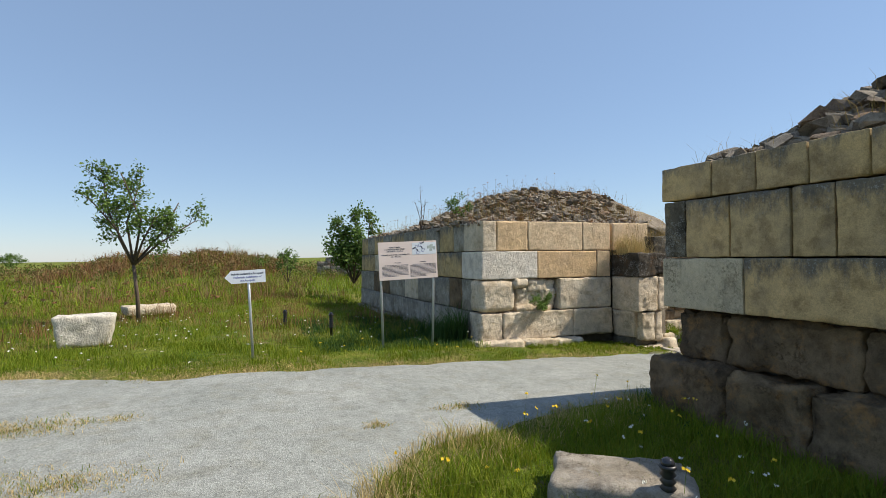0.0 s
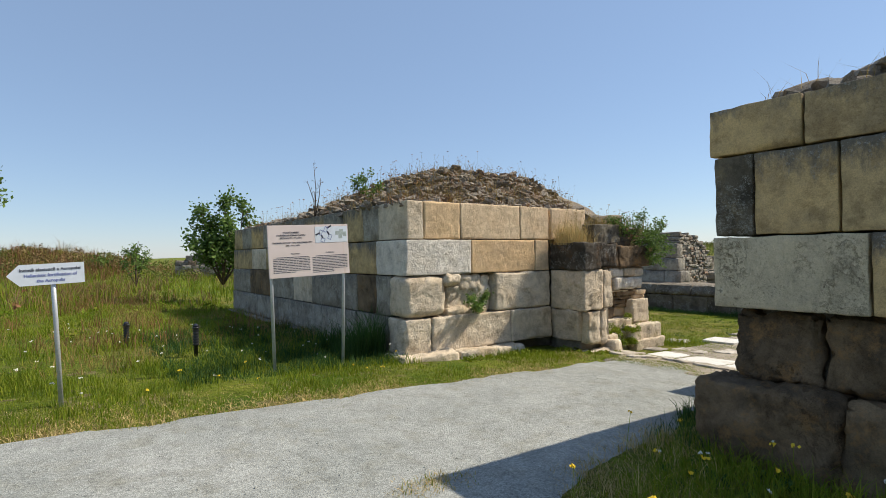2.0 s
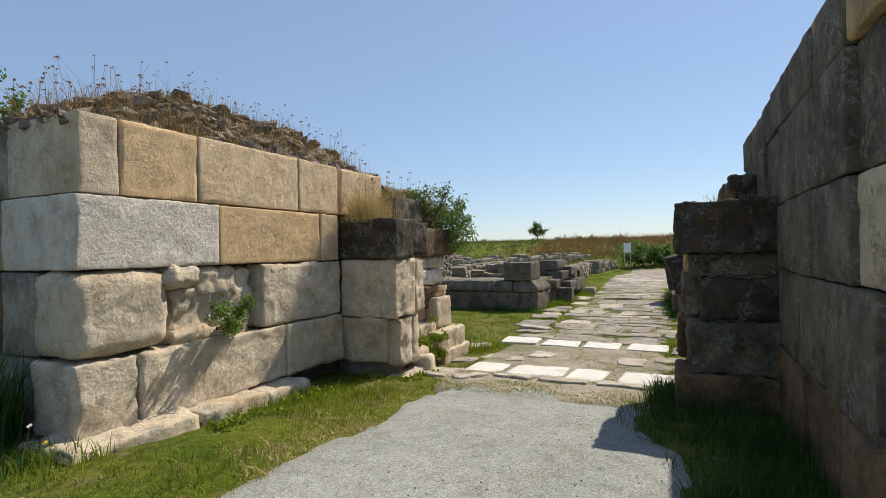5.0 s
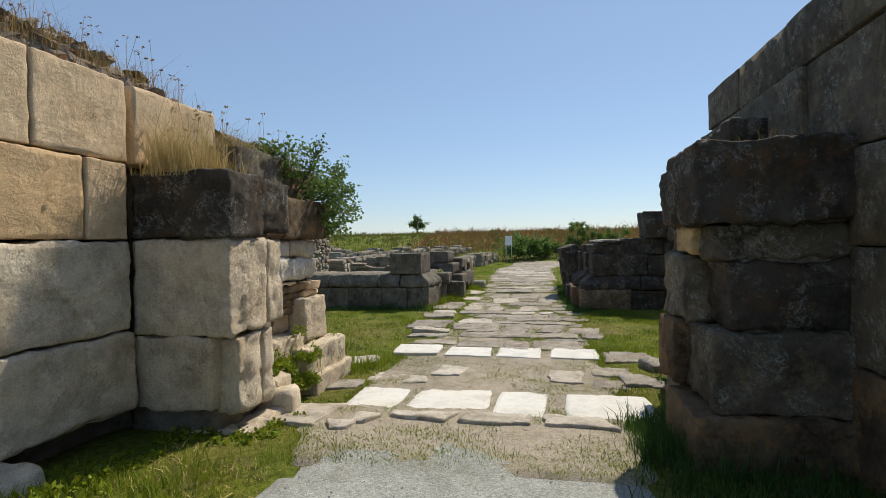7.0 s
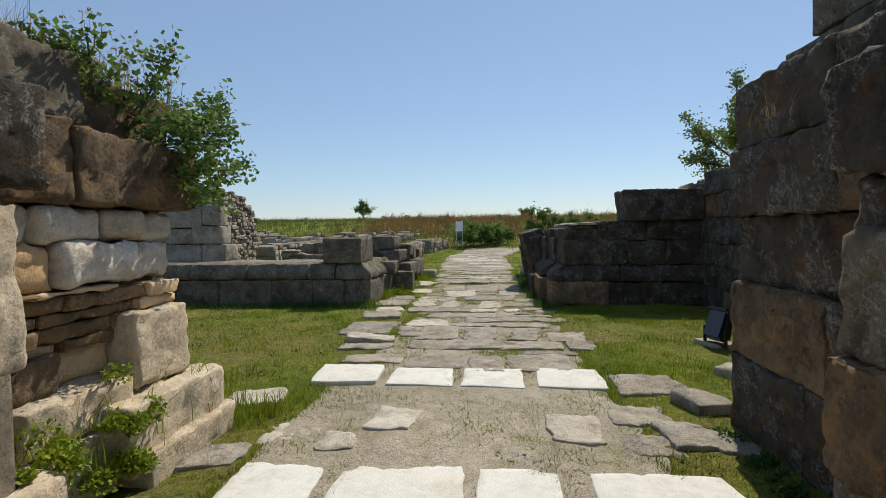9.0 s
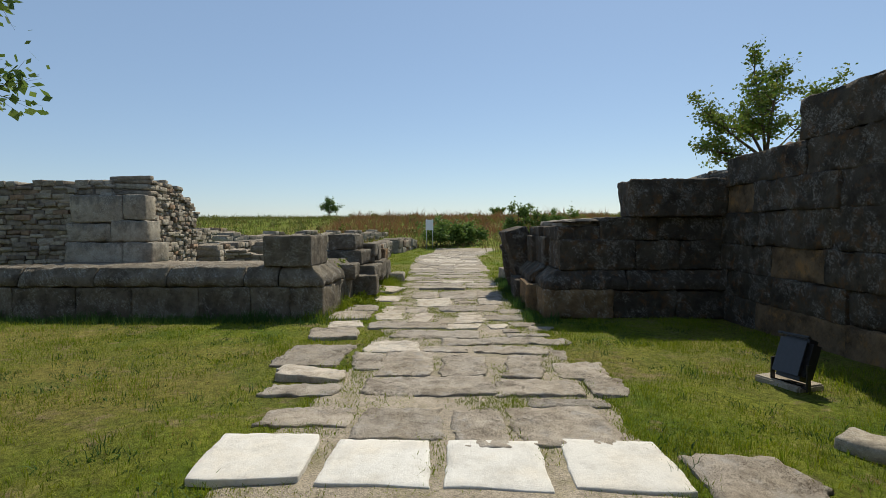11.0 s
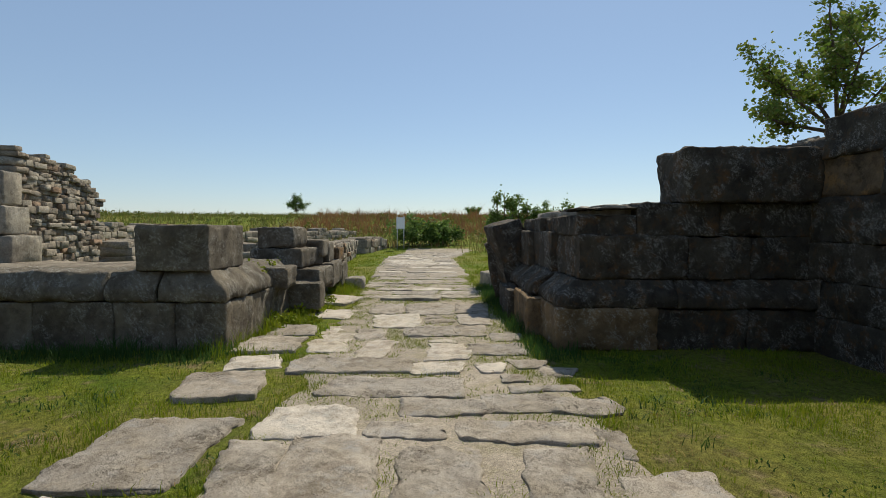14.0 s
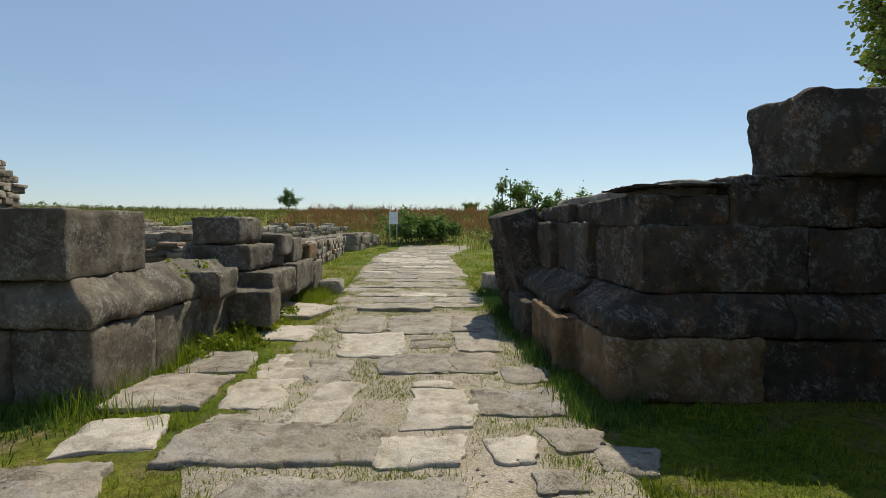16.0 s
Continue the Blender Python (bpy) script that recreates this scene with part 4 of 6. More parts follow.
# kinds: W worn grey, R worn and lifted, F pale flag, L pale and lifted, D dark grey; middle, depth, width and turn of each
SILL = [("F", 11.72, 9.27, 0.42, 0.49, 12), ("F", 10.99, 8.60, 0.44, 0.48, 5), ("D", 11.50, 5.85, 0.48, 0.41, -1), ("W", 10.87, 5.93, 0.35, 0.35, 0),
         ("W", 11.04, 5.61, 0.48, 0.31, -3), ("W", 10.92, 5.36, 0.36, 0.28, -4), ("F", 11.15, 6.43, 0.55, 0.42, -1), ("F", 11.27, 7.84, 0.50, 0.37, -10),
         ("W", 12.37, 5.54, 0.64, 0.57, -1), ("F", 10.77, 8.19, 0.32, 0.23, 6), ("W", 10.45, 9.08, 0.35, 0.57, 12), ("W", 13.31, 6.50, 0.80, 0.70, 2), ("W", 13.25, 7.16, 0.84, 0.39, 2), ("W", 13.35, 7.77, 0.66, 0.62, 2), ]
LOWER = [("L", 14.84, 8.92, 0.41, 0.75, -8), ("W", 14.31, 8.86, 0.34, 0.69, -2), ("W", 15.82, 9.17, 1.06, 0.75, -1), ("R", 17.30, 9.29, 0.79, 0.65, 10),
         ("F", 16.39, 8.26, 0.64, 0.69, 2), ("W", 15.48, 7.95, 1.13, 0.55, 1), ("W", 15.35, 7.27, 0.99, 0.50, 0), ("W", 15.33, 6.58, 1.01, 0.42, -7),
         ("W", 15.13, 5.99, 0.68, 0.50, 1), ("W", 15.55, 8.42, 0.83, 0.36, 9)]
MIDDLE = [("W", 14.44, 7.63, 0.65, 1.21, 6), ("W", 14.40, 6.52, 0.56, 0.77, -4), ("W", 14.44, 5.86, 0.61, 0.36, -6), ("W", 17.29, 7.71, 0.59, 1.23, -3),
         ("W", 16.70, 7.24, 0.42, 0.66, 0), ("W", 16.79, 6.35, 0.44, 1.07, -5), ("W", 16.16, 6.69, 0.40, 0.89, -4), ("W", 15.98, 6.09, 0.52, 0.23, -6),
         ("W", 16.18, 7.53, 0.33, 0.59, -2)]
UPPER = [("W", 18.17, 8.22, 0.65, 1.23, 1), ("F", 18.29, 9.35, 0.59, 0.51, 15), ("F", 17.99, 7.30, 0.39, 0.50, 3), ("F", 17.99, 6.73, 0.36, 0.32, 2),
         ("F", 18.85, 7.18, 0.91, 0.47, 1), ("W", 19.00, 6.56, 0.62, 0.66, 0), ("W", 18.18, 6.29, 0.34, 0.28, 1), ("W", 17.91, 6.06, 0.40, 0.35, -11),
         ("F", 18.99, 8.08, 0.98, 0.37, -6), ("F", 19.27, 8.73, 0.80, 0.49, 6), ("F", 20.17, 8.75, 0.94, 0.49, -1), ("W", 19.29, 9.47, 0.96, 0.74, 4),
         ("W", 20.29, 9.43, 0.85, 0.64, 8)]
TOP = [("F", 21.86, 9.22, 0.89, 0.76, -1), ("L", 23.50, 9.56, 1.14, 0.97, -12), ("F", 21.10, 7.98, 1.18, 0.74, 5), ("W", 20.27, 7.42, 0.75, 0.74, 4),
         ("W", 20.27, 6.82, 0.70, 0.44, -5), ("W", 19.98, 8.27, 0.78, 0.41, 8), ("W", 21.29, 6.70, 0.99, 0.50, 1), ("W", 22.44, 7.46, 1.28, 0.84, 3),
         ("W", 18.64, 8.57, 0.24, 0.52, 0), ("W", 22.51, 6.69, 1.17, 0.54, 0), ("W", 22.40, 8.26, 1.14, 0.59, 3), ("W", 19.84, 6.35, 0.52, 0.40, -2)]
for group in (SILL, LOWER, MIDDLE, UPPER, TOP):
    for kind, cx, cy, sx, sy, turn in group:
        slab_at(cx, cy, sx * 1.1, sy * 1.1, turn, {"W": PAVE, "R": PAVE, "F": FLAG, "L": FLAG, "D": GREY}[kind], 0.06 if kind == "L" else 0.04 if kind == "R" else 0.017, 0.03, 0.16 if kind == "L" else 0.14,
                3 if kind == "L" else 0, 0.02 if kind in "WD" else 0.014)
# smaller stones that fill the paving between the large slabs
rng = random.Random(12)
for _ in range(2600):
    x, sx, sy = rng.uniform(13.1, 23.1), rng.uniform(0.22, 0.6), rng.uniform(0.25, 0.75)
    lo, hi = road_edges(x)
    y = rng.uniform(lo + 0.1, hi - 0.1)
    if 18.3 < x < 20.5 and 7.3 < y < 7.9:
        continue
    if any(x + sx / 2 > a - 0.02 and x - sx / 2 < b + 0.02 and y + sy / 2 > c - 0.02 and y - sy / 2 < d + 0.02 for a, b, c, d in slab_boxes):
        continue
    slab_at(x, y, sx, sy, rng.uniform(-5, 5), PAVE if rng.random() < 0.8 else FLAG, 0.012, 0.03, 0.12, 0, 0.014)
rng = random.Random(5)
x = 23.15
while x < 46:
    depth = rng.uniform(0.55, 1.0)
    lo, hi = road_edges(x)
    y = lo + rng.uniform(0, 0.3)
    while y < hi - 0.3:
        w = rng.uniform(0.5, 1.3)
        if rng.random() < 0.86 and not (23.3 < x < 24.2 and 7.2 < y + w / 2 < 8.6):
            slab(x + rng.uniform(0, 0.1), x + depth - rng.uniform(0.03, 0.15), y, min(y + w - 0.06, hi), rng.choice((PAVE, PAVE, FLAG)), rng.uniform(0.0, 0.018), 0.1)
        y += w
    x += depth
# sunken drain with a dark lip
slab(23.6, 24.2, 7.25, 8.55, GREY, 0.055, 0.05, 0.2)


def boulder(x, y, sx, sy, sz, mat, label, turn=0.0, sink=0.04):
    SEED[0] += 1
    v, f = worn_box(sx, sy, sz, 0.05, 0.1, 0.05, 3, SEED[0] * 0.47)
    ob = link_mesh("stone_block", v, f, mat)
    ob.matrix_local = pose(x, y, ground_z(x, y) + sz / 2 - sink, 0, 0, turn)
    return tagged(ob, label, "stone", "loose stones by the street")


for x, y, sx, sy, sz, mt, turn in [(9.1, 9.05, 0.35, 0.3, 0.28, PALE, 10), (26.3, 9.5, 0.7, 0.5, 0.3, GREY, 5), (27.0, 5.75, 0.8, 0.6, 0.4, GREY, 20), (28.2, 5.7, 0.5, 0.5, 0.3, GREY, 50), (11.75, 5.25, 0.42, 0.34, 0.14, GREY, 12),
                                   (17.6, 7.2, 0.1, 0.08, 0.07, BROWN, 0), (44.5, 13.2, 1.0, 0.8, 0.5, DARK, 0), (12.9, 4.5, 0.36, 0.28, 0.14, GREY, 30)]:
    boulder(x, y, sx, sy, sz, mt, "weathered loose stone lying in the grass", turn)


# ---- things west of the gate ----
def lathe(profile, n=20):
    v, f = [], []
    for r, z in profile:
        for i in range(n):
            a = 2 * math.pi * i / n
            v.append((r * math.cos(a), r * math.sin(a), z))
    for k in range(len(profile) - 1):
        for i in range(n):
            j = (i + 1) % n
            f.append((k * n + i, k * n + j, (k + 1) * n + j, (k + 1) * n + i))
    f.append(tuple(range(n))[::-1])
    f.append(tuple((len(profile) - 1) * n + i for i in range(n)))
    return v, f


def tube(points, radii, n=8):
    """A tapered tube along points: vertices and faces."""
    v, f = [], []
    for k, (p, r) in enumerate(zip(points, radii)):
        p = Vector(p)
        d = (Vector(points[min(k + 1, len(points) - 1)]) - Vector(points[max(k - 1, 0)])).normalized()
        a = d.orthogonal().normalized()
        b = d.cross(a)
        for i in range(n):
            t = 2 * math.pi * i / n
            v.append(p + (a * math.cos(t) + b * math.sin(t)) * r)
    for k in range(len(points) - 1):
        for i in range(n):
            j = (i + 1) % n
            f.append((k * n + i, k * n + j, (k + 1) * n + j, (k + 1) * n + i))
    f.append(tuple(range(n))[::-1])
    f.append(tuple((len(points) - 1) * n + i for i in range(n)))
    return v, f


def box_bm(sx, sy, sz, bevel=0.004, at=(0, 0, 0)):
    bm = bmesh.new()
    bmesh.ops.create_cube(bm, size=1)
    for p in bm.verts:
        p.co = Vector((p.co.x * sx + at[0], p.co.y * sy + at[1], p.co.z * sz + at[2]))
    bmesh.ops.bevel(bm, geom=bm.edges[:], offset=bevel, segments=2, affect="EDGES")
    return bm


def lettering(text, size, mat, parent, x, z, y, name="lettering", align="CENTER", bold=0.0):
    cu = bpy.data.curves.new("text", "FONT")
    cu.body, cu.size, cu.align_x, cu.extrude, cu.offset = text, size, align, 0.0006, bold
    tmp = new("text_source", cu)
    me = bpy.data.meshes.new_from_object(tmp.evaluated_get(bpy.context.evaluated_depsgraph_get()))
    bpy.data.objects.remove(tmp)
    me.materials.clear()
    me.materials.append(mat)
    ob = new(name, me)
    ob.parent = parent
    ob.matrix_local = pose(x, y, z, 90, 0, 0)
    return ob


def info_board():
    b = holder("info_board", "faded pink information panel on two steel posts", "sign")
    panel = part("panel", box_bm(1.2, 0.03, 0.745, 0.004), PINK, b)
    face = -0.0165
    part("backing_sheet", box_bm(1.18, 0.012, 0.72, 0.003, (0, 0.0215, 0)), PANEL_BACK, panel)
    part("picture_field", box_bm(0.50, 0.003, 0.235, 0.001, (0.335, face, 0.225)), LABEL_WHITE, panel, "white field with a plan drawing")
    for dx, txt, size, z in [(-0.27, "POARTA MARE", 0.034, 0.255), (-0.27, "A ORAȘULUI ROMAN TÂRZIU", 0.031, 0.218), (-0.27, "(SECOLELE IV - VII p.Chr.)", 0.029, 0.182), (-0.25, "THE MAIN GATE OF THE LATE ROMAN CITY", 0.029, 0.112),
                             (-0.25, "(4th - 7th c. AD)", 0.029, 0.074), (-0.22, "Poarta Mare", 0.024, -0.045), (0.30, "The Main Gate", 0.022, -0.045)]:
        lettering(txt, size, INK, panel, dx, z, face - 0.001, bold=0.0006)
    r = random.Random(3)
    for k in range(11):
        for c, x0, w in ((0, -0.54, 0.53), (1, 0.03, 0.54)):
            if c == 0 and k > 9:
                continue
            x = x0 + (0.05 if k == 0 else 0)
            end = x0 + (w if k < 9 else w * 0.6)
            while x < end:
                ln = min(r.uniform(0.02, 0.07), end - x)
                part("text_line", box_bm(ln, 0.0016, 0.0085, 0.0003, (x + ln / 2, face, -0.085 - 0.0235 * k)), INK, panel)
                x += ln + 0.009
    for px, pz, sx, sz, turn in [(0.17, 0.255, 0.05, 0.075, 25), (0.25, 0.30, 0.05, 0.085, 25), (0.20, 0.145, 0.06, 0.06, 25), (0.31, 0.19, 0.055, 0.075, 25)]:
        ring = bmesh.new()
        outer = [(-1, -1), (1, -1), (1, 1), (-1, 1)]
        vo = [ring.verts.new((a * sx / 2, 0, c * sz / 2)) for a, c in outer]
        vi = [ring.verts.new((a * (sx / 2 - 0.007), 0, c * (sz / 2 - 0.007))) for a, c in outer]
        for i in range(4):
            ring.faces.new((vo[i], vo[(i + 1) % 4], vi[(i + 1) % 4], vi[i]))
        ob = part("plan_outline", ring, INK_BLUE, panel)
        ob.matrix_local = pose(px, face - 0.003, pz, 0, turn, 0)
    for px, pz, ln, turn in [(0.125, 0.235, 0.07, -25), (0.30, 0.335, 0.08, -25), (0.19, 0.195, 0.05, 65), (0.285, 0.245, 0.06, 65)]:
        ob = part("plan_wall", box_bm(ln, 0.002, 0.022, 0.0004), INK, panel)
        ob.matrix_local = pose(px, face - 0.002, pz, 0, turn, 0)
    for px, pz, sx, sz in [(0.43, 0.245, 0.07, 0.06), (0.49, 0.255, 0.06, 0.09), (0.545, 0.225, 0.05, 0.07), (0.475, 0.185, 0.06, 0.05)]:
        part("sketch", box_bm(sx, 0.002, sz, 0.0009, (px, face - 0.001, pz)), SKETCH, panel)
    panel.matrix_local = pose(3.32, 9.93, 1.365, 0, -2.2, -2)
    for x, y in ((2.77, 9.985), (3.855, 9.945)):
        base = ground_z(x, y) - 0.05
        v, f = tube([(x + (0.03 if x < 3 else -0.04), y - 0.02, base), (x, y, 1.1), (x, y, 1.68)], [0.024] * 3, 14)
        link_mesh("post", v, f, STEEL, b, True, "galvanised steel post")
        for z in (1.15, 1.55):
            part("clamp", box_bm(0.07, 0.02, 0.03, 0.003, (x, y - 0.02, z)), STEEL, b)
    return b


def arrow_sign():
    s = holder("direction_sign", "white arrow sign pointing sideways on a thin steel post", "sign")
    bm = bmesh.new()
    pts = [(-0.32, 0.0), (-0.22, 0.105), (0.31, 0.105), (0.31, -0.105), (-0.22, -0.105)]
    front = [bm.verts.new((a, -0.004, c)) for a, c in pts]
    back = [bm.verts.new((a, 0.004, c)) for a, c in pts]
    bm.faces.new(front[::-1])
    bm.faces.new(back)
    for i in range(5):
        bm.faces.new((front[i], front[(i + 1) % 5], back[(i + 1) % 5], back[i]))
    bmesh.ops.recalc_face_normals(bm, faces=bm.faces[:])
    plate = part("arrow_plate", bm, SIGN_WHITE, s)
    lettering("Incintă elenistică a Acropolei", 0.042, INK, plate, 0.03, 0.035, -0.006, bold=0.0008)
    lettering("Hellenistic fortification of", 0.042, INK_BLUE, plate, 0.03, -0.02, -0.006, bold=0.0008)
    lettering("the Acropolis", 0.042, INK_BLUE, plate, 0.03, -0.075, -0.006, bold=0.0008)
    plate.matrix_local = pose(0.275, 9.19, 1.14, 0, -2.5, 3)
    v, f = tube([(0.385, 9.22, ground_z(0.385, 9.22) - 0.06), (0.34, 9.22, 0.7), (0.315, 9.22, 1.2)], [0.022] * 3, 14)
    link_mesh("post", v, f, STEEL, s, True, "galvanised steel post")
    part("clamp", box_bm(0.06, 0.02, 0.03, 0.003, (0.318, 9.205, 1.13)), STEEL, s)
    return s


info_board()
arrow_sign()


def path_light(x, y, tall):
    z = ground_z(x, y)
    b = holder("path_light", "black ribbed plastic path light standing in the grass", "light", group="path lights")
    prof = [(0.03, -0.05), (0.03, max(0.0, tall - 0.32))]
    k = max(0.0, tall - 0.32)
    while k < tall - 0.06:
        prof += [(0.036, k), (0.052, k + 0.022), (0.036, k + 0.042)]
        k += 0.044
    v, f = lathe(prof + [(0.05, tall - 0.045), (0.058, tall - 0.03), (0.05, tall - 0.018)])
    link_mesh("body", v, f, BLACK, b)
    v, f = lathe([(0.044, tall - 0.018), (0.042, tall + 0.002), (0.032, tall + 0.02), (0.012, tall + 0.03)])
    link_mesh("cap", v, f, GLASS_DARK, b, True, "glossy dark domed cap")
    b.location = (x, y, z)
    for o in b.children:
        o.matrix_parent_inverse = Matrix.Identity(4)


path_light(2.62, 2.62, 0.42)
path_light(1.3, 13.4, 0.42)
path_light(2.12, 11.75, 0.5)


def floodlight(x, y):
    z = ground_z(x, y)
    b = holder("floodlight", "black floodlight tilted on a small stone foot in the grass", "light")
    body = part("housing", box_bm(0.34, 0.2, 0.42, 0.045, (0, 0, 0.24)), BLACK, b)
    part("front_glass", box_bm(0.28, 0.01, 0.35, 0.003, (0, 0.103, 0.24)), GLASS_DARK, body, "dark glass front")
    part("hood", box_bm(0.34, 0.05, 0.025, 0.01, (0, 0.12, 0.45)), BLACK, body)
    for sx in (-0.19, 0.19):
        part("bracket", box_bm(0.02, 0.05, 0.26, 0.004, (sx, 0, 0.1)), BLACK, b)
    part("crossbar", box_bm(0.40, 0.05, 0.02, 0.004, (0, 0, 0.0)), BLACK, b)
    part("foot", box_bm(0.5, 0.34, 0.08, 0.015, (0.1, -0.1, -0.03)), GREY, b, "small stone foot")
    body.matrix_local = pose(0, 0, 0.02, 20, 0, 0)
    b.matrix_local = pose(x, y, z + 0.04, 0, 0, 20)


floodlight(14.55, 4.05)


def carved_block(x, y, z, sx, sy, sz, mat, label, turn=0.0, narrow=0.8, tilt=0.0):
    SEED[0] += 1
    v, f = worn_box(sx, sy, sz, 0.04, 0.07, 0.03, 5, SEED[0] * 0.61)
    for p in v:
        k = narrow + (1 - narrow) * (p.z / sz + 0.5)
        p.x *= k
        p.y *= k
    ob = link_mesh("stone_block", v, f, mat)
    ob.matrix_local = pose(x, y, z, tilt, 0, turn)
    return tagged(ob, label, "stone")


carved_block(-2.55, 12.1, 0.09, 1.02, 0.55, 0.6, WHITE, "whitish carved stone block standing in the grass", 4, 0.8)
carved_block(-2.1, 17.3, 0.02, 1.3, 0.9, 0.24, PALE, "pale stone slab lying beside the young tree", 20, 0.95)
carved_block(2.55, 2.98, -0.2, 0.95, 0.62, 0.22, PAVE, "grey flat stone slab in the grass near the tower", -38, 0.97)


# ---- plants ----
def leaves(points, size, rng, droop=0.3):
    """A small folded leaf at every point: vertices and faces."""
    V, F = [], []
    for p in points:
        s = size * rng.uniform(0.6, 1.3)
        d = Vector((rng.gauss(0, 1), rng.gauss(0, 1), rng.gauss(0.2, 0.7) - droop)).normalized()
        a = d.orthogonal().normalized()
        a = (Matrix.Rotation(rng.uniform(0, 6.28), 3, d) @ a) * s * 0.32
        o = len(V)
        p = Vector(p)
        V += [p, p + d * s * 0.5 + a, p + d * s, p + d * s * 0.5 - a]
        F.append((o, o + 1, o + 2, o + 3))
    return V, F


def woody(name, label, x, y, z, stems, size, per_twig, mat, seed, category="tree", twigs=7, reach=0.5, thick=0.05, forks=2):
    """A tree or bush: limbs that fork from stems, and leaves on the twigs. stems: list of end offsets (dx, dy, dz)."""
    rng = random.Random(seed)
    t = holder(name, label, category)
    V, F, pts = [], [], []

    def add(points, radii, n):
        v, f = tube(points, radii, n)
        o = len(V)
        V.extend(v)
        F.extend([[i + o for i in q] for q in f])

    def grow(a, b, r, level):
        mid = (a + b) / 2 + Vector((rng.gauss(0, 1), rng.gauss(0, 1), rng.gauss(0, 0.5))) * (b - a).length * 0.06
        add([a, mid, b], [r, r * 0.7, r * 0.35], 8 if level == 0 else 5)
        span = (b - a).length
        for k in range(twigs):
            u = rng.uniform(0.25 if level else 0.35, 1.0)
            base = a.lerp(mid, u * 2) if u < 0.5 else mid.lerp(b, u * 2 - 1)
            out = ((b - a).normalized() * rng.uniform(0.4, 1.0) + Vector((rng.gauss(0, 0.6), rng.gauss(0, 0.6), rng.gauss(0.15, 0.45))))
            end = base + out.normalized() * reach * rng.uniform(0.5, 1.2) * (1 if level == 0 else 0.55)
            if level < forks - 1:
                grow(base, end, r * 0.32, level + 1)
            else:
                add([base, end], [r * 0.25, r * 0.1], 4)
                for _ in range(per_twig):
                    w = rng.uniform(0.15, 1.05)
                    pts.append(base.lerp(end, w) + Vector((rng.gauss(0, 1), rng.gauss(0, 1), rng.gauss(0, 1))) * size * 0.7)

    for st in stems:
        base, fork, end = Vector(st[0]), Vector(st[1]), Vector(st[2])
        r = thick * (end - fork).length ** 0.5
        if (fork - base).length > 0.05:
            add([base, base.lerp(fork, 0.5) + Vector((0.02, 0.0, 0)), fork], [thick * 1.25, thick, thick * 0.85], 10)
        grow(fork, end, min(r, thick * 0.8), 0)
    link_mesh("trunk", V, F, BARK, t, True, "dark bark limbs")
    v, f = leaves(pts, size, rng)
    link_mesh("crown", v, f, mat, t, False)
    t.location = (x, y, z)
    return t


O = (0, 0, 0)
FK = (-0.12, 0, 1.55)
woody("young_tree", "slender young fruit tree with an open vase-shaped crown", -2.14, 15.77, ground_z(-2.14, 15.77) - 0.03,
      [(O, FK, (-0.85, 0.1, 4.05)), (FK, FK, (-0.35, -0.3, 3.9)), (FK, FK, (0.05, 0.2, 3.9)), (FK, FK, (0.95, -0.1, 3.2)), (FK, FK, (1.35, 0.2, 2.75)), (FK, FK, (-1.1, -0.2, 3.3)), (FK, FK, (-0.6, 0.5, 2.9)), (FK, FK, (0.45, -0.5, 2.8))],
      0.085, 7, LEAF, 11, twigs=9, reach=0.48, thick=0.044)
FR = (0.1, 0, 0.5)
woody("fruit_tree", "green fruit tree growing behind the ruined platform", 21.3, 0.55, 1.68,
      [(O, FR, (-0.2, 1.7, 0.75)), (FR, FR, (0, 1.3, 1.5)), (FR, FR, (-0.3, 0.5, 2.35)), (FR, FR, (0.2, -0.3, 2.4)), (FR, FR, (0, -1.2, 2.0)), (FR, FR, (0.3, -1.6, 1.3)), (FR, FR, (-0.9, 0.4, 1.6)), (FR, FR, (0.9, 0, 1.7))],
      0.08, 11, LEAF_WARM, 23, twigs=10, reach=0.5, thick=0.048)
woody("wall_bush", "green bush hanging from the broken tower end", 10.5, 9.66, 1.35,
      [(O, O, (0.1, -0.3, 0.55)), (O, O, (0.9, -0.3, 0.45)), (O, O, (1.35, -0.2, 0.55)), (O, O, (0.9, -0.35, -0.05)), (O, O, (-0.5, -0.25, 0.6)), (O, O, (0.5, -0.4, 0.2)), (O, O, (0.35, -0.45, -0.25)), (O, O, (0.2, -0.45, 0.05))],
      0.05, 6, LEAF, 31, "bush", twigs=9, reach=0.26, thick=0.018)
woody("bush", "dense dark green bush beside the tower", 5.2, 23.2, 0.3,
      [(O, O, (-0.7, 0, 2.6)), (O, O, (0.1, 0, 3.3)), (O, O, (0.8, 0.2, 2.8)), (O, O, (-0.9, 0, 1.5)), (O, O, (1.1, 0.1, 1.6)), (O, O, (0.2, -0.6, 2.0))], 0.13, 10, LEAF, 41, "bush", twigs=11, reach=0.65, thick=0.05)
woody("bush", "small green bush in the dry meadow", 3.05, 29.8, 0.1, [(O, O, (-0.3, 0, 1.7)), (O, O, (0.1, 0, 2.0)), (O, O, (0.4, 0.2, 1.4)), (O, O, (-0.5, 0, 1.0))], 0.1, 4, LEAF, 43, "bush", twigs=7, reach=0.3, thick=0.03)
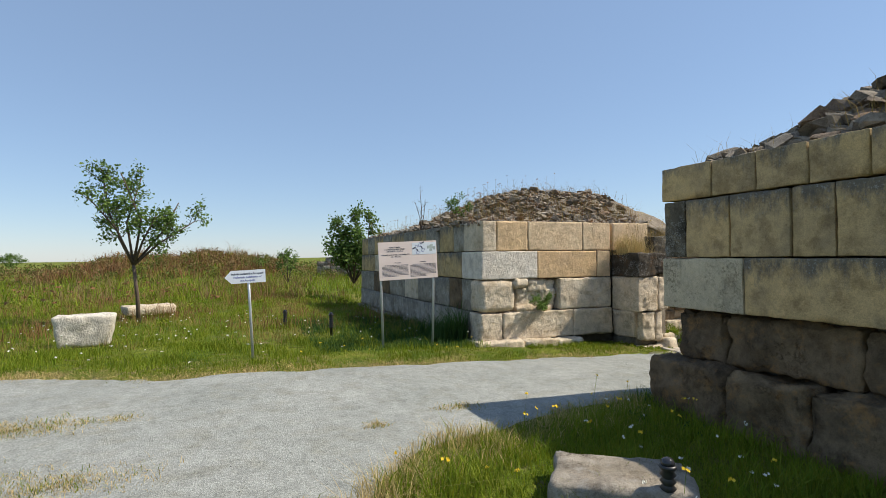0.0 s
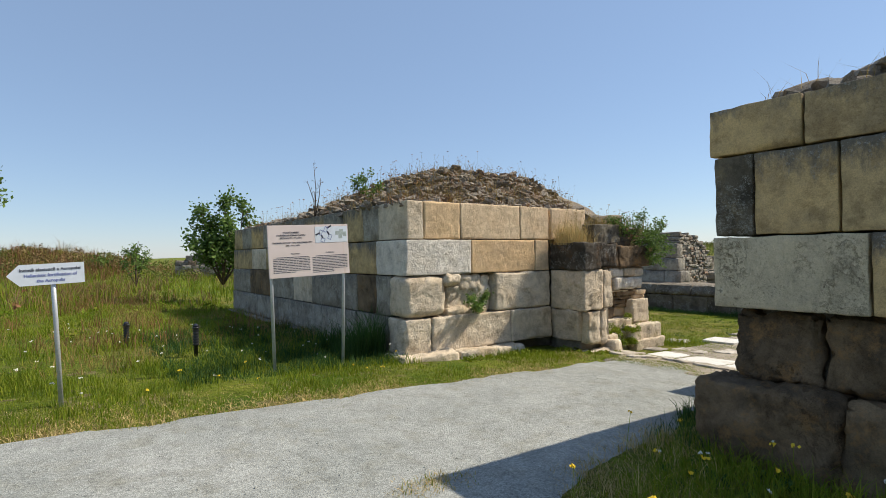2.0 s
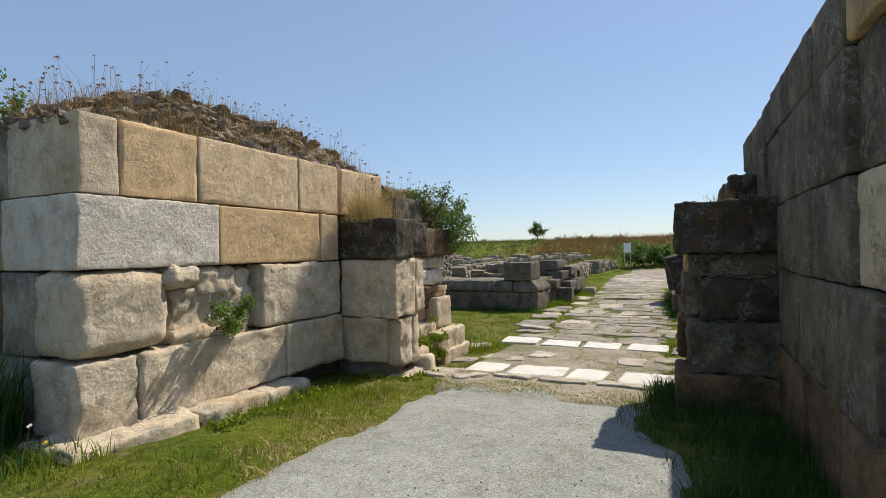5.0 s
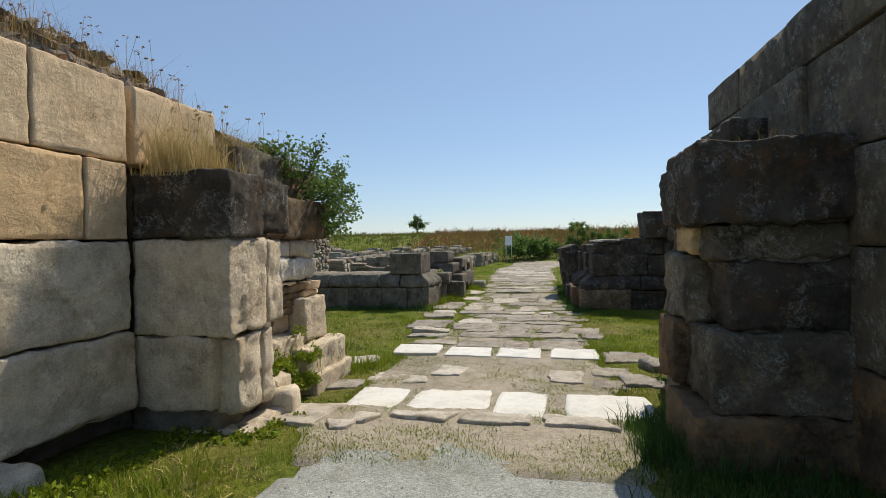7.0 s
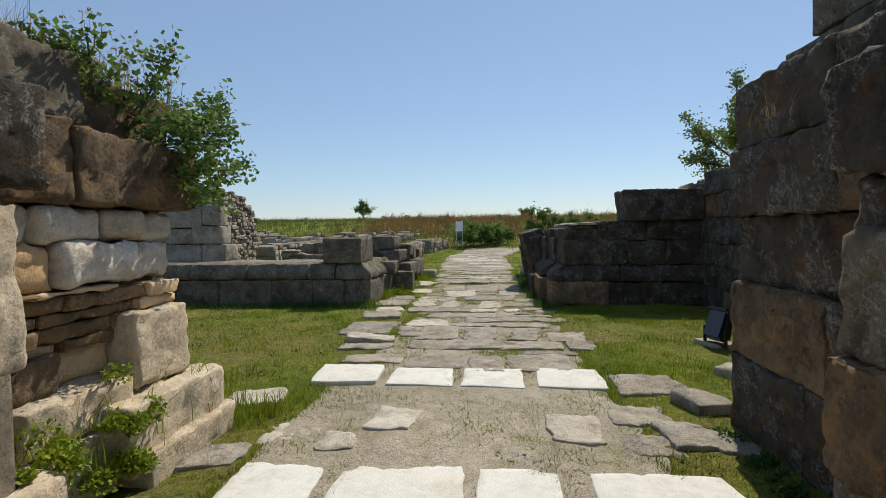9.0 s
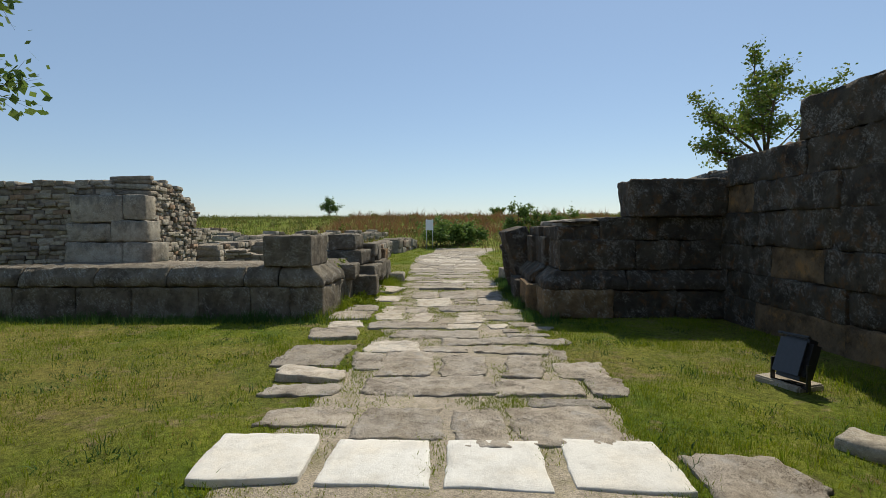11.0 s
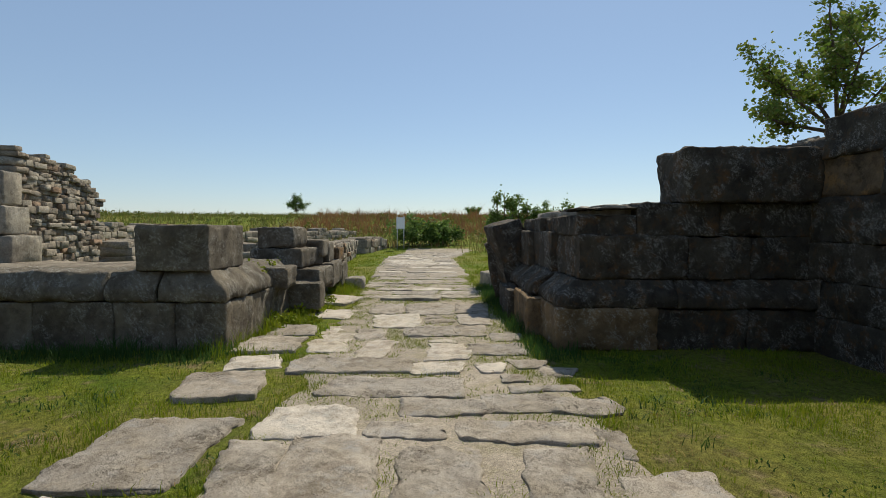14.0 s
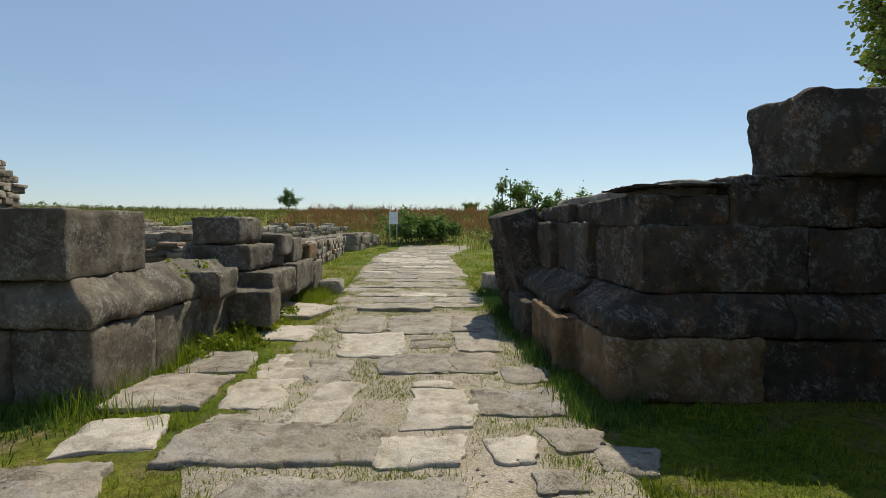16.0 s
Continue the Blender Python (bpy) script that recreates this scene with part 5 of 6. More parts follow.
for k, (bx, by, h) in enumerate([(27.0, 5.8, 2.5), (27.4, 5.1, 2.3), (28.5, 4.1, 2.2)]):
    woody("bush", "upright green shrub behind the stone platform", bx, by - 0.3, -1.0, [(O, O, (-0.1, 0.25, h)), (O, O, (0.1, 0, h * 1.02)), (O, O, (0, -0.3, h * 0.95)), (O, O, (0.1, 0.3, h * 0.75))], 0.075, 13, LEAF, 50 + k, "bush", twigs=9, reach=0.26, thick=0.03)
woody("far_tree", "lone small tree on the far grassy bank", 92.0, 28.8, 2.2, [(O, (0, 0, 0.9), (-0.1, 0.5, 2.2)), ((0, 0, 0.9), (0, 0, 0.9), (0, -0.6, 2.3)), ((0, 0, 0.9), (0, 0, 0.9), (0, 0, 2.7)), ((0, 0, 0.9), (0, 0, 0.9), (0, -1.2, 1.8)), ((0, 0, 0.9), (0, 0, 0.9), (0, 0.9, 1.7))],
      0.22, 6, LEAF, 61, twigs=8, reach=0.7, thick=0.09)
for k, (bx, by, bz, h) in enumerate([(49.5, 9.2, -0.9, 1.9), (50.5, 8.0, -0.9, 1.7), (51.0, 6.8, -0.8, 1.5), (88.0, 2.5, 2.2, 1.2), (33.0, 3.0, -1.0, 1.5), (-3.0, 60.0, 0.0, 1.5), (-46.0, 150.0, -0.3, 3.4), (4.5, 47.0, 0.2, 1.3), (2.2, 42.0, 0.2, 1.0)]):
    w = h * 0.6
    woody("bush", "green bush in the distant rough grass", bx, by, bz, [(O, O, (-w, 0, h * 0.6)), (O, O, (0, w, h * 0.8)), (O, O, (w, 0, h * 0.7)), (O, O, (0, -w, h * 0.75)), (O, O, (0, 0, h))], 0.14 + 0.04 * h, 7, LEAF, 70 + k, "bush", twigs=8, reach=0.35 * h, thick=0.03)
woody("wall_weed", "small green weed growing from the wall face", 6.18, 9.82, 0.3, [(O, O, (-0.15, -0.25, 0.2)), (O, O, (0.12, -0.25, 0.25)), (O, O, (0.0, -0.3, 0.05)), (O, O, (0.2, -0.2, 0.05))], 0.04, 8, LEAF, 91, "weed", twigs=6, reach=0.12, thick=0.008)
woody("dead_shrub", "bare dead stems rising from the rubble", 4.55 + 0.5, 14.0, 2.05, [(O, O, (0, 0, 1.35)), (O, O, (-0.12, 0.1, 0.95)), (O, O, (0.12, -0.1, 1.0)), (O, O, (0.05, 0.1, 0.7))], 0.02, 1, RUSTY, 95, "shrub", twigs=4, reach=0.12, thick=0.018)
woody("wall_weed", "green weed on the rubble top", 5.3, 12.0, 2.2, [(O, O, (-0.2, 0, 0.6)), (O, O, (0.1, 0, 0.75)), (O, O, (0.3, 0, 0.5))], 0.05, 7, LEAF, 97, "weed", twigs=6, reach=0.15, thick=0.01)


def far_sign(x, y):
    b = holder("info_board", "small distant white information panel on two posts", "sign")
    part("panel", box_bm(0.04, 0.55, 0.75, 0.005, (0, 0, 1.75)), SIGN_WHITE, b)
    for dy in (-0.22, 0.22):
        v, f = tube([(0.03, dy, -0.1), (0.03, dy, 2.2)], [0.03, 0.03], 10)
        link_mesh("post", v, f, STEEL, b)
    b.location = (x, y, base_ground(x, y))


far_sign(47.5, 9.9)


# ---- grass ----
def blades(name, label, mat, tufts, per, high, wide, scatter, lean=0.35, seed=1):
    """Blades of grass in tufts: one narrow bent strip each, all in one mesh."""
    rg = np.random.RandomState(seed)
    c = np.repeat(np.array(tufts, dtype=float), per, axis=0)
    n = len(c)
    if n == 0:
        return None
    scale = c[:, 3:4] if c.shape[1] > 3 else np.ones((n, 1))
    base = c[:, :3] + np.concatenate([rg.normal(0, scatter, (n, 2)), np.full((n, 1), -0.01)], axis=1)
    h = rg.uniform(high[0], high[1], (n, 1)) * scale
    ang = rg.uniform(0, 2 * np.pi, n)
    side = np.stack([np.cos(ang), np.sin(ang), np.zeros(n)], axis=1) * (rg.uniform(0.6, 1.3, (n, 1)) * wide / 2)
    bend = rg.normal(0, lean, (n, 2))
    midp = base + np.concatenate([bend * h * 0.25, h * 0.6], axis=1)
    tip = base + np.concatenate([bend * h, h], axis=1)
    v = np.stack([base - side, base + side, midp + side * 0.7, midp - side * 0.7, tip], axis=1).reshape(-1, 3)
    i = np.arange(n)[:, None] * 5
    quads, tris = i + np.array([[0, 1, 2, 3]]), i + np.array([[3, 2, 4]])
    me = bpy.data.meshes.new(name)
    me.vertices.add(len(v))
    me.vertices.foreach_set("co", v.ravel())
    loops = np.concatenate([quads.ravel(), tris.ravel()])
    me.loops.add(len(loops))
    me.loops.foreach_set("vertex_index", loops)
    me.polygons.add(2 * n)
    me.polygons.foreach_set("loop_start", np.concatenate([np.arange(n) * 4, 4 * n + np.arange(n) * 3]))
    me.polygons.foreach_set("loop_total", np.concatenate([np.full(n, 4), np.full(n, 3)]))
    me.update(calc_edges=True)
    me.validate()
    me.materials.append(mat)
    return tagged(new(name, me), label, "grass", kind="stuff")


def solid(x, y):
    """Where masonry stands."""
    return ((4.75 < x < 11.3 and 9.6 < y < 20.6) or (4.75 < x < 11.4 and -7 < y < 4.9) or (8.0 < x < 9.3 and (y < 5.7 and y > 4 or 8.95 < y < 10)) or (9 < x < 11.6 and 9.35 < y < 10) or (9 < x < 11.5 and 4 < y < 5.2)
            or (18.9 < x < 22.4 and 9.95 < y < 17.4) or (19.15 < x < 24 and 1.4 < y < 5.9) or (11 < x < 20 and 1 < y < 2.6))


def in_slab(x, y, m=0.02):
    for x0, x1, y0, y1 in slab_boxes:
        if x0 + m < x < x1 - m and y0 + m < y < y1 - m:
            return True
    return False


def patch(x, y, f, s):
    return noise.noise(Vector((x * f, y * f, s)))


def field(x0, x1, y0, y1, count, seed, keep=lambda x, y, r: True, edge=0.0):
    r = random.Random(seed)
    out = []
    for _ in range(count):
        x, y = r.uniform(x0, x1), r.uniform(y0, y1)
        if solid(x, y) or on_track(x, y) > edge or on_road(x, y) > 0.05 or (8.6 < x < 24 and 5 < y < 10 and in_slab(x, y)):
            continue
        if not keep(x, y, r):
            continue
        out.append((x, y, ground_z(x, y), (0.6 + 0.6 * r.random()) * max(0.35, 1 + 1.2 * patch(x, y, 1.3, 9))))
    return out


green = lambda x, y, r: patch(x, y, 0.8, 1) > r.uniform(-0.5, 0.35)
dryish = lambda x, y, r: patch(x, y, 0.8, 1) < r.uniform(-0.45, 0.05)
# verge before the north tower
blades("verge_grass", "short green verge grass", GRASS, field(-4, 9, 7.9, 11.5, 14000, 1, lambda x, y, r: y - (8.15 if x > -0.8 else 8.15 - 0.45 * (x + 0.8)) > r.uniform(0, 0.7) and green(x, y, r)), 6, (0.035, 0.12), 0.008, 0.04, seed=1)
blades("verge_straw", "dry straw along the gravel", STRAW, field(-5, 9, 7.7, 9.6, 15000, 2, lambda x, y, r: on_track(x, y) > -abs(r.gauss(0, 0.3)) - 0.05 and patch(x, y, 0.9, 31) > r.uniform(-0.5, 0.3), 0.12), 6, (0.02, 0.055), 0.009, 0.06, 1.1, seed=2)
blades("verge_tufts", "straggling grass creeping over the gravel edge", GRASS, field(-4, 8.6, 7.2, 8.9, 5000, 48, lambda x, y, r: on_track(x, y) < abs(r.gauss(0, 0.22)) and patch(x, y, 1.6, 17) > r.uniform(-0.2, 0.4), 0.6), 7, (0.015, 0.06), 0.006, 0.05, 0.8, seed=48)
blades("verge_thatch", "dry thatch creeping over the gravel edge", STRAW, field(-4, 8.6, 7.2, 9.3, 9000, 49, lambda x, y, r: on_track(x, y) < abs(r.gauss(0, 0.25)) and patch(x, y, 1.1, 19) > r.uniform(-0.25, 0.3), 0.7), 6, (0.01, 0.04), 0.006, 0.06, 1.2, seed=49)
# meadow to the north-west
blades("meadow_grass", "knee-high green meadow grass", GRASS, field(-9, 5, 10.2, 24, 15000, 3, green), 6, (0.06, 0.2), 0.01, 0.07, 0.5, seed=3)
blades("meadow_straw", "dry meadow stalks", DRY, field(-9, 5, 11.0, 26, 7000, 4, dryish), 5, (0.1, 0.3), 0.009, 0.07, 0.5, seed=4)
blades("far_meadow_grass", "rough far meadow grass", GRASS, field(-28, 12, 22, 55, 8000, 5, green), 5, (0.25, 0.6), 0.03, 0.15, seed=5)
blades("far_meadow_straw", "rough far dry grass", BANK_DRY, field(-28, 12, 24, 60, 9000, 6, dryish), 5, (0.25, 0.65), 0.03, 0.15, seed=6)
blades("far_weeds", "rusty dry weeds on the far bank", RUSTY, field(-12, 4, 38, 50, 1500, 7), 6, (0.3, 0.8), 0.03, 0.2, seed=7)
blades("reed_clump", "dark green reed clump by the tower wall", LUSH_SHADE, field(4.15, 4.75, 10.2, 11.5, 60, 8), 22, (0.35, 0.8), 0.016, 0.06, 0.4, seed=8)
blades("shade_grass", "lush grass at the foot of the tower", LUSH_SHADE, field(1.6, 4.8, 9.6, 15, 2600, 9), 7, (0.05, 0.16), 0.01, 0.06, seed=9)
blades("meadow_rust", "rusty brown weeds in the meadow", RUSTY, field(-10, 4, 13, 34, 2600, 44, lambda x, y, r: patch(x, y, 0.35, 12) > 0.05), 6, (0.2, 0.5), 0.012, 0.12, seed=44)
blades("court_clover", "dark green clover patches", LUSH_SHADE, field(8.8, 20, 2.5, 18, 7000, 45, lambda x, y, r: patch(x, y, 1.1, 15) > 0.18), 6, (0.015, 0.05), 0.014, 0.06, 0.9, seed=45)
# patch by the south tower
south = lambda x, y, r: y > 0.2
blades("lush_grass", "lush knee-high grass by the south tower", GRASS, field(0.2, 4.9, 1.0, 5.4, 6500, 10, lambda x, y, r: y > 0.2 and on_track(x, y) < -r.uniform(0.0, 0.9)), 7, (0.05, 0.2), 0.008, 0.045, 0.5, seed=10)
blades("tall_straw", "yellowing stalks by the gravel", STRAW, field(0.0, 5.0, 2.4, 5.6, 5200, 11, lambda x, y, r: on_track(x, y) > -r.uniform(0.1, 0.9), 0.12), 6, (0.04, 0.15), 0.006, 0.05, 0.7, seed=11)
# the tower's shade is painted into this grass by the darker green
blades("passage_grass", "grass at the foot of the south tower, coloured dark for shade", LUSH_SHADE, field(4.6, 9.6, 4.7, 6.3, 2600, 12, lambda x, y, r: on_track(x, y) < r.uniform(-0.5, 0.1), 0.2), 7, (0.05, 0.2), 0.008, 0.05, seed=12)
# courts
blades("court_grass", "short bright green court grass", GRASS, field(8.8, 20, 2.5, 6.2, 15000, 13, green), 6, (0.02, 0.065), 0.007, 0.045, seed=13)
blades("court_grass", "short bright green court grass", GRASS, field(8.8, 20.5, 8.6, 18, 22000, 14, green), 6, (0.02, 0.065), 0.007, 0.045, seed=14)
blades("court_tufts", "darker tufts standing in the court grass", LUSH_SHADE, field(8.8, 20, 2.6, 18, 900, 46, lambda x, y, r: patch(x, y, 0.7, 21) > r.uniform(-0.3, 0.3)), 14, (0.03, 0.11), 0.007, 0.05, 0.6, seed=46)
blades("court_tufts", "bright green tufts standing in the court grass", GRASS, field(8.8, 20, 2.6, 18, 1500, 47, lambda x, y, r: patch(x, y, 0.7, 25) > r.uniform(-0.3, 0.3)), 14, (0.03, 0.1), 0.007, 0.05, 0.6, seed=47)
blades("court_straw", "dry patches in the court grass", DRY, field(8.8, 20, 2.5, 18, 14000, 15, dryish), 6, (0.012, 0.035), 0.006, 0.06, 1.0, seed=15)
blades("foot_grass", "tall grass along the platform feet", GRASS, field(11, 27, 8.8, 10.2, 5200, 16, lambda x, y, r: abs(y - (9.9 if x > 18.6 else 9.3)) < 0.55 and (x > 18.4 or x < 11.9)), 7, (0.05, 0.2), 0.008, 0.05, seed=16)
# dark green blades here imitate the shade beside the platforms
blades("foot_grass", "tall grass along the platform feet", LUSH_SHADE, [t for t in field(18.2, 19.05, 9.7, 17, 900, 17)] + field(18.4, 26, 5.6, 6.5, 1500, 18), 7, (0.06, 0.2), 0.009, 0.05, seed=17)
blades("court_far_grass", "grass beyond the inner gate", GRASS, field(20, 48, 2, 15, 16000, 19, green), 5, (0.04, 0.12), 0.014, 0.09, seed=19)
blades("bank_grass", "rough grass on the far bank", BANK, field(44, 96, -30, 60, 16000, 20, lambda x, y, r: patch(x, y, 0.12, 1) > r.uniform(-0.3, 0.3) or y > 24), 4, (0.2, 0.55), 0.06, 0.35, seed=20)
blades("bank_straw", "dry brown grass on the far bank", BANK_DRY, field(48, 98, -30, 60, 12000, 21, lambda x, y, r: patch(x, y, 0.12, 1) < r.uniform(-0.3, 0.3) and (y < 24 or r.random() < 0.2)), 4, (0.15, 0.5), 0.06, 0.35, seed=21)
blades("bank_weeds", "rusty weeds on the far bank", RUSTY, field(58, 80, -10, 22, 2500, 22), 4, (0.3, 0.9), 0.06, 0.35, seed=22)



def scrub(name, label, mat, spots, leaf, per, seed):
    """Low domes of small leaves, many in one mesh."""
    rr = random.Random(seed)
    pts = []
    for x, y, z, h in spots:
        for _ in range(per):
            d = Vector((rr.gauss(0, 1), rr.gauss(0, 1), abs(rr.gauss(0, 1)))).normalized() * rr.uniform(0.45, 1.0) ** 0.5
            pts.append((x + d.x * h * 0.9, y + d.y * h * 0.9, z + d.z * h * (1 + 0.3 * rr.random())))
    v, f = leaves(pts, leaf, rr, 0.0)
    tagged(link_mesh(name, v, f, mat, None, False), label, "scrub", kind="stuff")


sc = random.Random(71)


def scrub_spots(n, x0, x1, y0, y1, lo, hi):
    out = []
    while len(out) < n:
        x, y = sc.uniform(x0, x1), sc.uniform(y0, y1)
        out.append((x, y, ground_z(x, y) - 0.05, sc.uniform(lo, hi)))
    return out


scrub("dry_scrub", "brown dry scrub on the low mound", BANK_DRY, scrub_spots(150, -13, 9, 40, 48, 0.25, 0.7), 0.16, 60, 1)
scrub("green_scrub", "olive green scrub on the low mound", BANK, scrub_spots(90, -12, 10, 36, 47, 0.25, 0.75), 0.16, 70, 2)
scrub("far_scrub", "dark scrub line at the end of the meadow", BANK, scrub_spots(260, -60, 16, 58, 85, 0.5, 1.3), 0.3, 60, 3)
scrub("far_scrub", "brown scrub line at the end of the meadow", BANK_DRY, scrub_spots(220, -60, 16, 55, 85, 0.4, 1.1), 0.3, 60, 4)
scrub("meadow_weeds", "tall leafy weeds in the meadow", GRASS, scrub_spots(60, -9, 4, 14, 30, 0.15, 0.4), 0.09, 60, 5)
scrub("bank_scrub", "dark olive scrub on the far bank", BANK, scrub_spots(150, 52, 90, -22, 55, 0.3, 0.8), 0.25, 60, 6)
scrub("platform_weeds", "lush green weeds between the platform stones", GRASS, scrub_spots(26, 20.4, 23.4, 9.35, 9.95, 0.1, 0.24) + [(x, y, -0.25, 0.22) for x, y in ((20.8, 10.2), (21.4, 10.15), (21.9, 10.25), (21.2, 10.4))], 0.06, 90, 7)
scrub("wall_foot_weeds", "lush green weeds growing between the broken footing stones", GRASS, [(sc.uniform(9.15, 10.3), sc.uniform(9.08, 9.3), sc.choice((-0.62, -0.4, -0.36)), sc.uniform(0.05, 0.11)) for _ in range(22)]
      + [(10.0, 9.3, -0.12, 0.1), (9.5, 9.34, -0.3, 0.12), (9.9, 9.16, -0.62, 0.12)], 0.035, 110, 8)
scrub("tower_foot_weeds", "green weeds in the shade at the foot of the tower", LUSH_SHADE, scrub_spots(26, 9.4, 11.3, 5.22, 5.4, 0.04, 0.12) + scrub_spots(16, 3.9, 4.7, 3.6, 4.9, 0.05, 0.12), 0.04, 90, 9)
scrub("verge_weeds", "leafy green weeds along the foot of the gate tower", GRASS, scrub_spots(46, 5.6, 8.3, 9.1, 9.6, 0.04, 0.13) + scrub_spots(20, 8.0, 9.0, 8.7, 9.0, 0.04, 0.1), 0.045, 80, 10)
rubble_wall("meadow_ruin", "broken grey rubble wall beyond the meadow", 6.8, 43.0, 11.5, 41.5, 0.0, lambda u: 0.9 + 1.5 * smooth01(0.0, 0.45, u) + 0.15 * math.sin(u * 21), 1.2, (0.4, 0.9), (0.2, 0.34))

# between the slabs
r = random.Random(9)
joints, joints_dry = [], []
for _ in range(26000):
    x = 7.8 + 21.9 * r.random() ** 1.2
    lo, hi = road_edges(x)
    y = r.uniform(lo - 0.1, hi + 0.1)
    if in_slab(x, y):
        continue
    k = patch(x, y, 1.4, 6) + 0.5 * abs(y - (lo + hi) / 2) / ((hi - lo) / 2) - 0.2
    if x < 12.2 and x > 10.5:
        k += 0.25 if y > 8.0 else -0.12
    elif x < 9.4:
        k -= 0.05
    if k > r.uniform(-0.4, 0.12):
        joints.append((x, y, base_ground(x, y), r.uniform(0.6, 1.3) * (0.7 if x < 12.4 else 1.0)))
    elif r.random() < (0.3 if x < 9.4 else 0.12):
        joints_dry.append((x, y, base_ground(x, y) - 0.01, r.uniform(0.5, 1.1)))
blades("joint_grass", "short green grass in the slab joints", GRASS, joints, 9, (0.015, 0.055), 0.006, 0.04, 0.6, seed=23)
blades("joint_straw", "dry grass in the slab joints", DRY, joints_dry, 8, (0.012, 0.045), 0.005, 0.05, 1.0, seed=24)

# islands of dry turf in the gravel
spots = []
for cx, cy, rx_, ry_, n in [(-1.95, 6.3, 0.7, 0.28, 420), (-2.6, 5.5, 0.6, 0.25, 300), (-1.2, 4.6, 0.6, 0.3, 260), (-1.0, 6.3, 0.12, 0.08, 30), (1.35, 5.2, 0.14, 0.09, 40), (2.45, 5.6, 0.25, 0.1, 90), (0.55, 3.6, 0.16, 0.08, 50), (-1.9, 4.9, 0.5, 0.2, 200)]:
    for _ in range(n):
        x, y = r.gauss(cx, rx_ / 1.8), r.gauss(cy, ry_ / 1.8)
        spots.append((x, y, base_ground(x, y) + 0.005, r.uniform(0.5, 1.2)))
blades("gravel_straw", "dry tufts growing through the gravel", STRAW, spots, 5, (0.02, 0.06), 0.006, 0.04, 0.9, seed=25)
blades("gravel_tufts", "green tufts growing through the gravel", GRASS, spots[::3], 4, (0.02, 0.07), 0.006, 0.04, 0.6, seed=26)


# on the rubble tops and ledges
def top_tufts(n, place, seed):
    rr = random.Random(seed)
    return [(*place(rr, 0), rr.uniform(0.6, 1.4)) for _ in range(n)]


blades("rubble_straw", "dry grass on the rubble top", DRY, top_tufts(700, place_n, 3), 5, (0.1, 0.36), 0.006, 0.06, 0.45, seed=30)
blades("rubble_weeds", "rusty weeds on the rubble top", RUSTY, top_tufts(560, place_n, 4), 7, (0.06, 0.22), 0.008, 0.07, 0.6, seed=31)
blades("rubble_straw", "dry grass on the rubble top", DRY, top_tufts(120, place_s, 5), 5, (0.08, 0.3), 0.006, 0.06, 0.45, seed=32)
blades("ledge_straw", "golden dry grass on the gate pilaster", STRAW, [(8.25 + 0.6 * r.random() ** 1.4, 9.32 + 0.3 * r.random(), 1.43, r.uniform(0.7, 1.3)) for _ in range(110)], 14, (0.14, 0.5), 0.0045, 0.08, 0.35, seed=33)
blades("ledge_straw", "dry grass on the broken tower end", DRY, [(9.3 + 2.0 * r.random(), 9.6 + 0.4 * r.random(), 1.75, r.uniform(0.7, 1.3)) for _ in range(50)], 14, (0.12, 0.4), 0.006, 0.06, 0.4, seed=34)
blades("ledge_straw", "dry grass on the south pilaster", DRY, [(8.2 + 2.8 * r.random(), 4.95 + 0.4 * r.random(), 1.44, r.uniform(0.6, 1.2)) for _ in range(16)], 8, (0.06, 0.22), 0.006, 0.06, 0.4, seed=35)
blades("ledge_grass", "green tufts between the broken stones", GRASS, [(9.2 + 2.1 * r.random(), 9.25 + 0.2 * r.random(), r.choice((-0.35, -0.5, -0.6)), r.uniform(0.7, 1.3)) for _ in range(90)], 10, (0.08, 0.25), 0.008, 0.05, 0.5, seed=36)


def flower_stalks(name, label, spots, high, head, mat, stem_mat, seed):
    """Thin stalks with small round heads."""
    rr = random.Random(seed)
    V, F, W, G = [], [], [], []
    for x, y, z in spots:
        h = rr.uniform(*high)
        tipp = Vector((x + rr.gauss(0, 0.12) * h, y + rr.gauss(0, 0.12) * h, z + h))
        a = Vector((rr.gauss(0, 1), rr.gauss(0, 1), 0)).normalized() * 0.0018
        o = len(V)
        V += [Vector((x, y, z)) - a, Vector((x, y, z)) + a, tipp + a, tipp - a]
        F.append((o, o + 1, o + 2, o + 3))
        for k in range(5):
            q = tipp + Vector((rr.gauss(0, 1), rr.gauss(0, 1), rr.gauss(0, 0.4))) * head * 0.5
            d = Vector((rr.gauss(0, 1), rr.gauss(0, 1), rr.gauss(0, 1))).normalized() * head * 0.6
            e = d.orthogonal().normalized() * head * 0.6
            o = len(W)
            W += [q - d, q + e, q + d, q - e]
            G.append((o, o + 1, o + 2, o + 3))
    tagged(link_mesh(name + "_stalks", V, F, stem_mat, None, False), label, "flowers", kind="stuff")
    tagged(link_mesh(name + "_heads", W, G, mat, None, False), label, "flowers", kind="stuff")


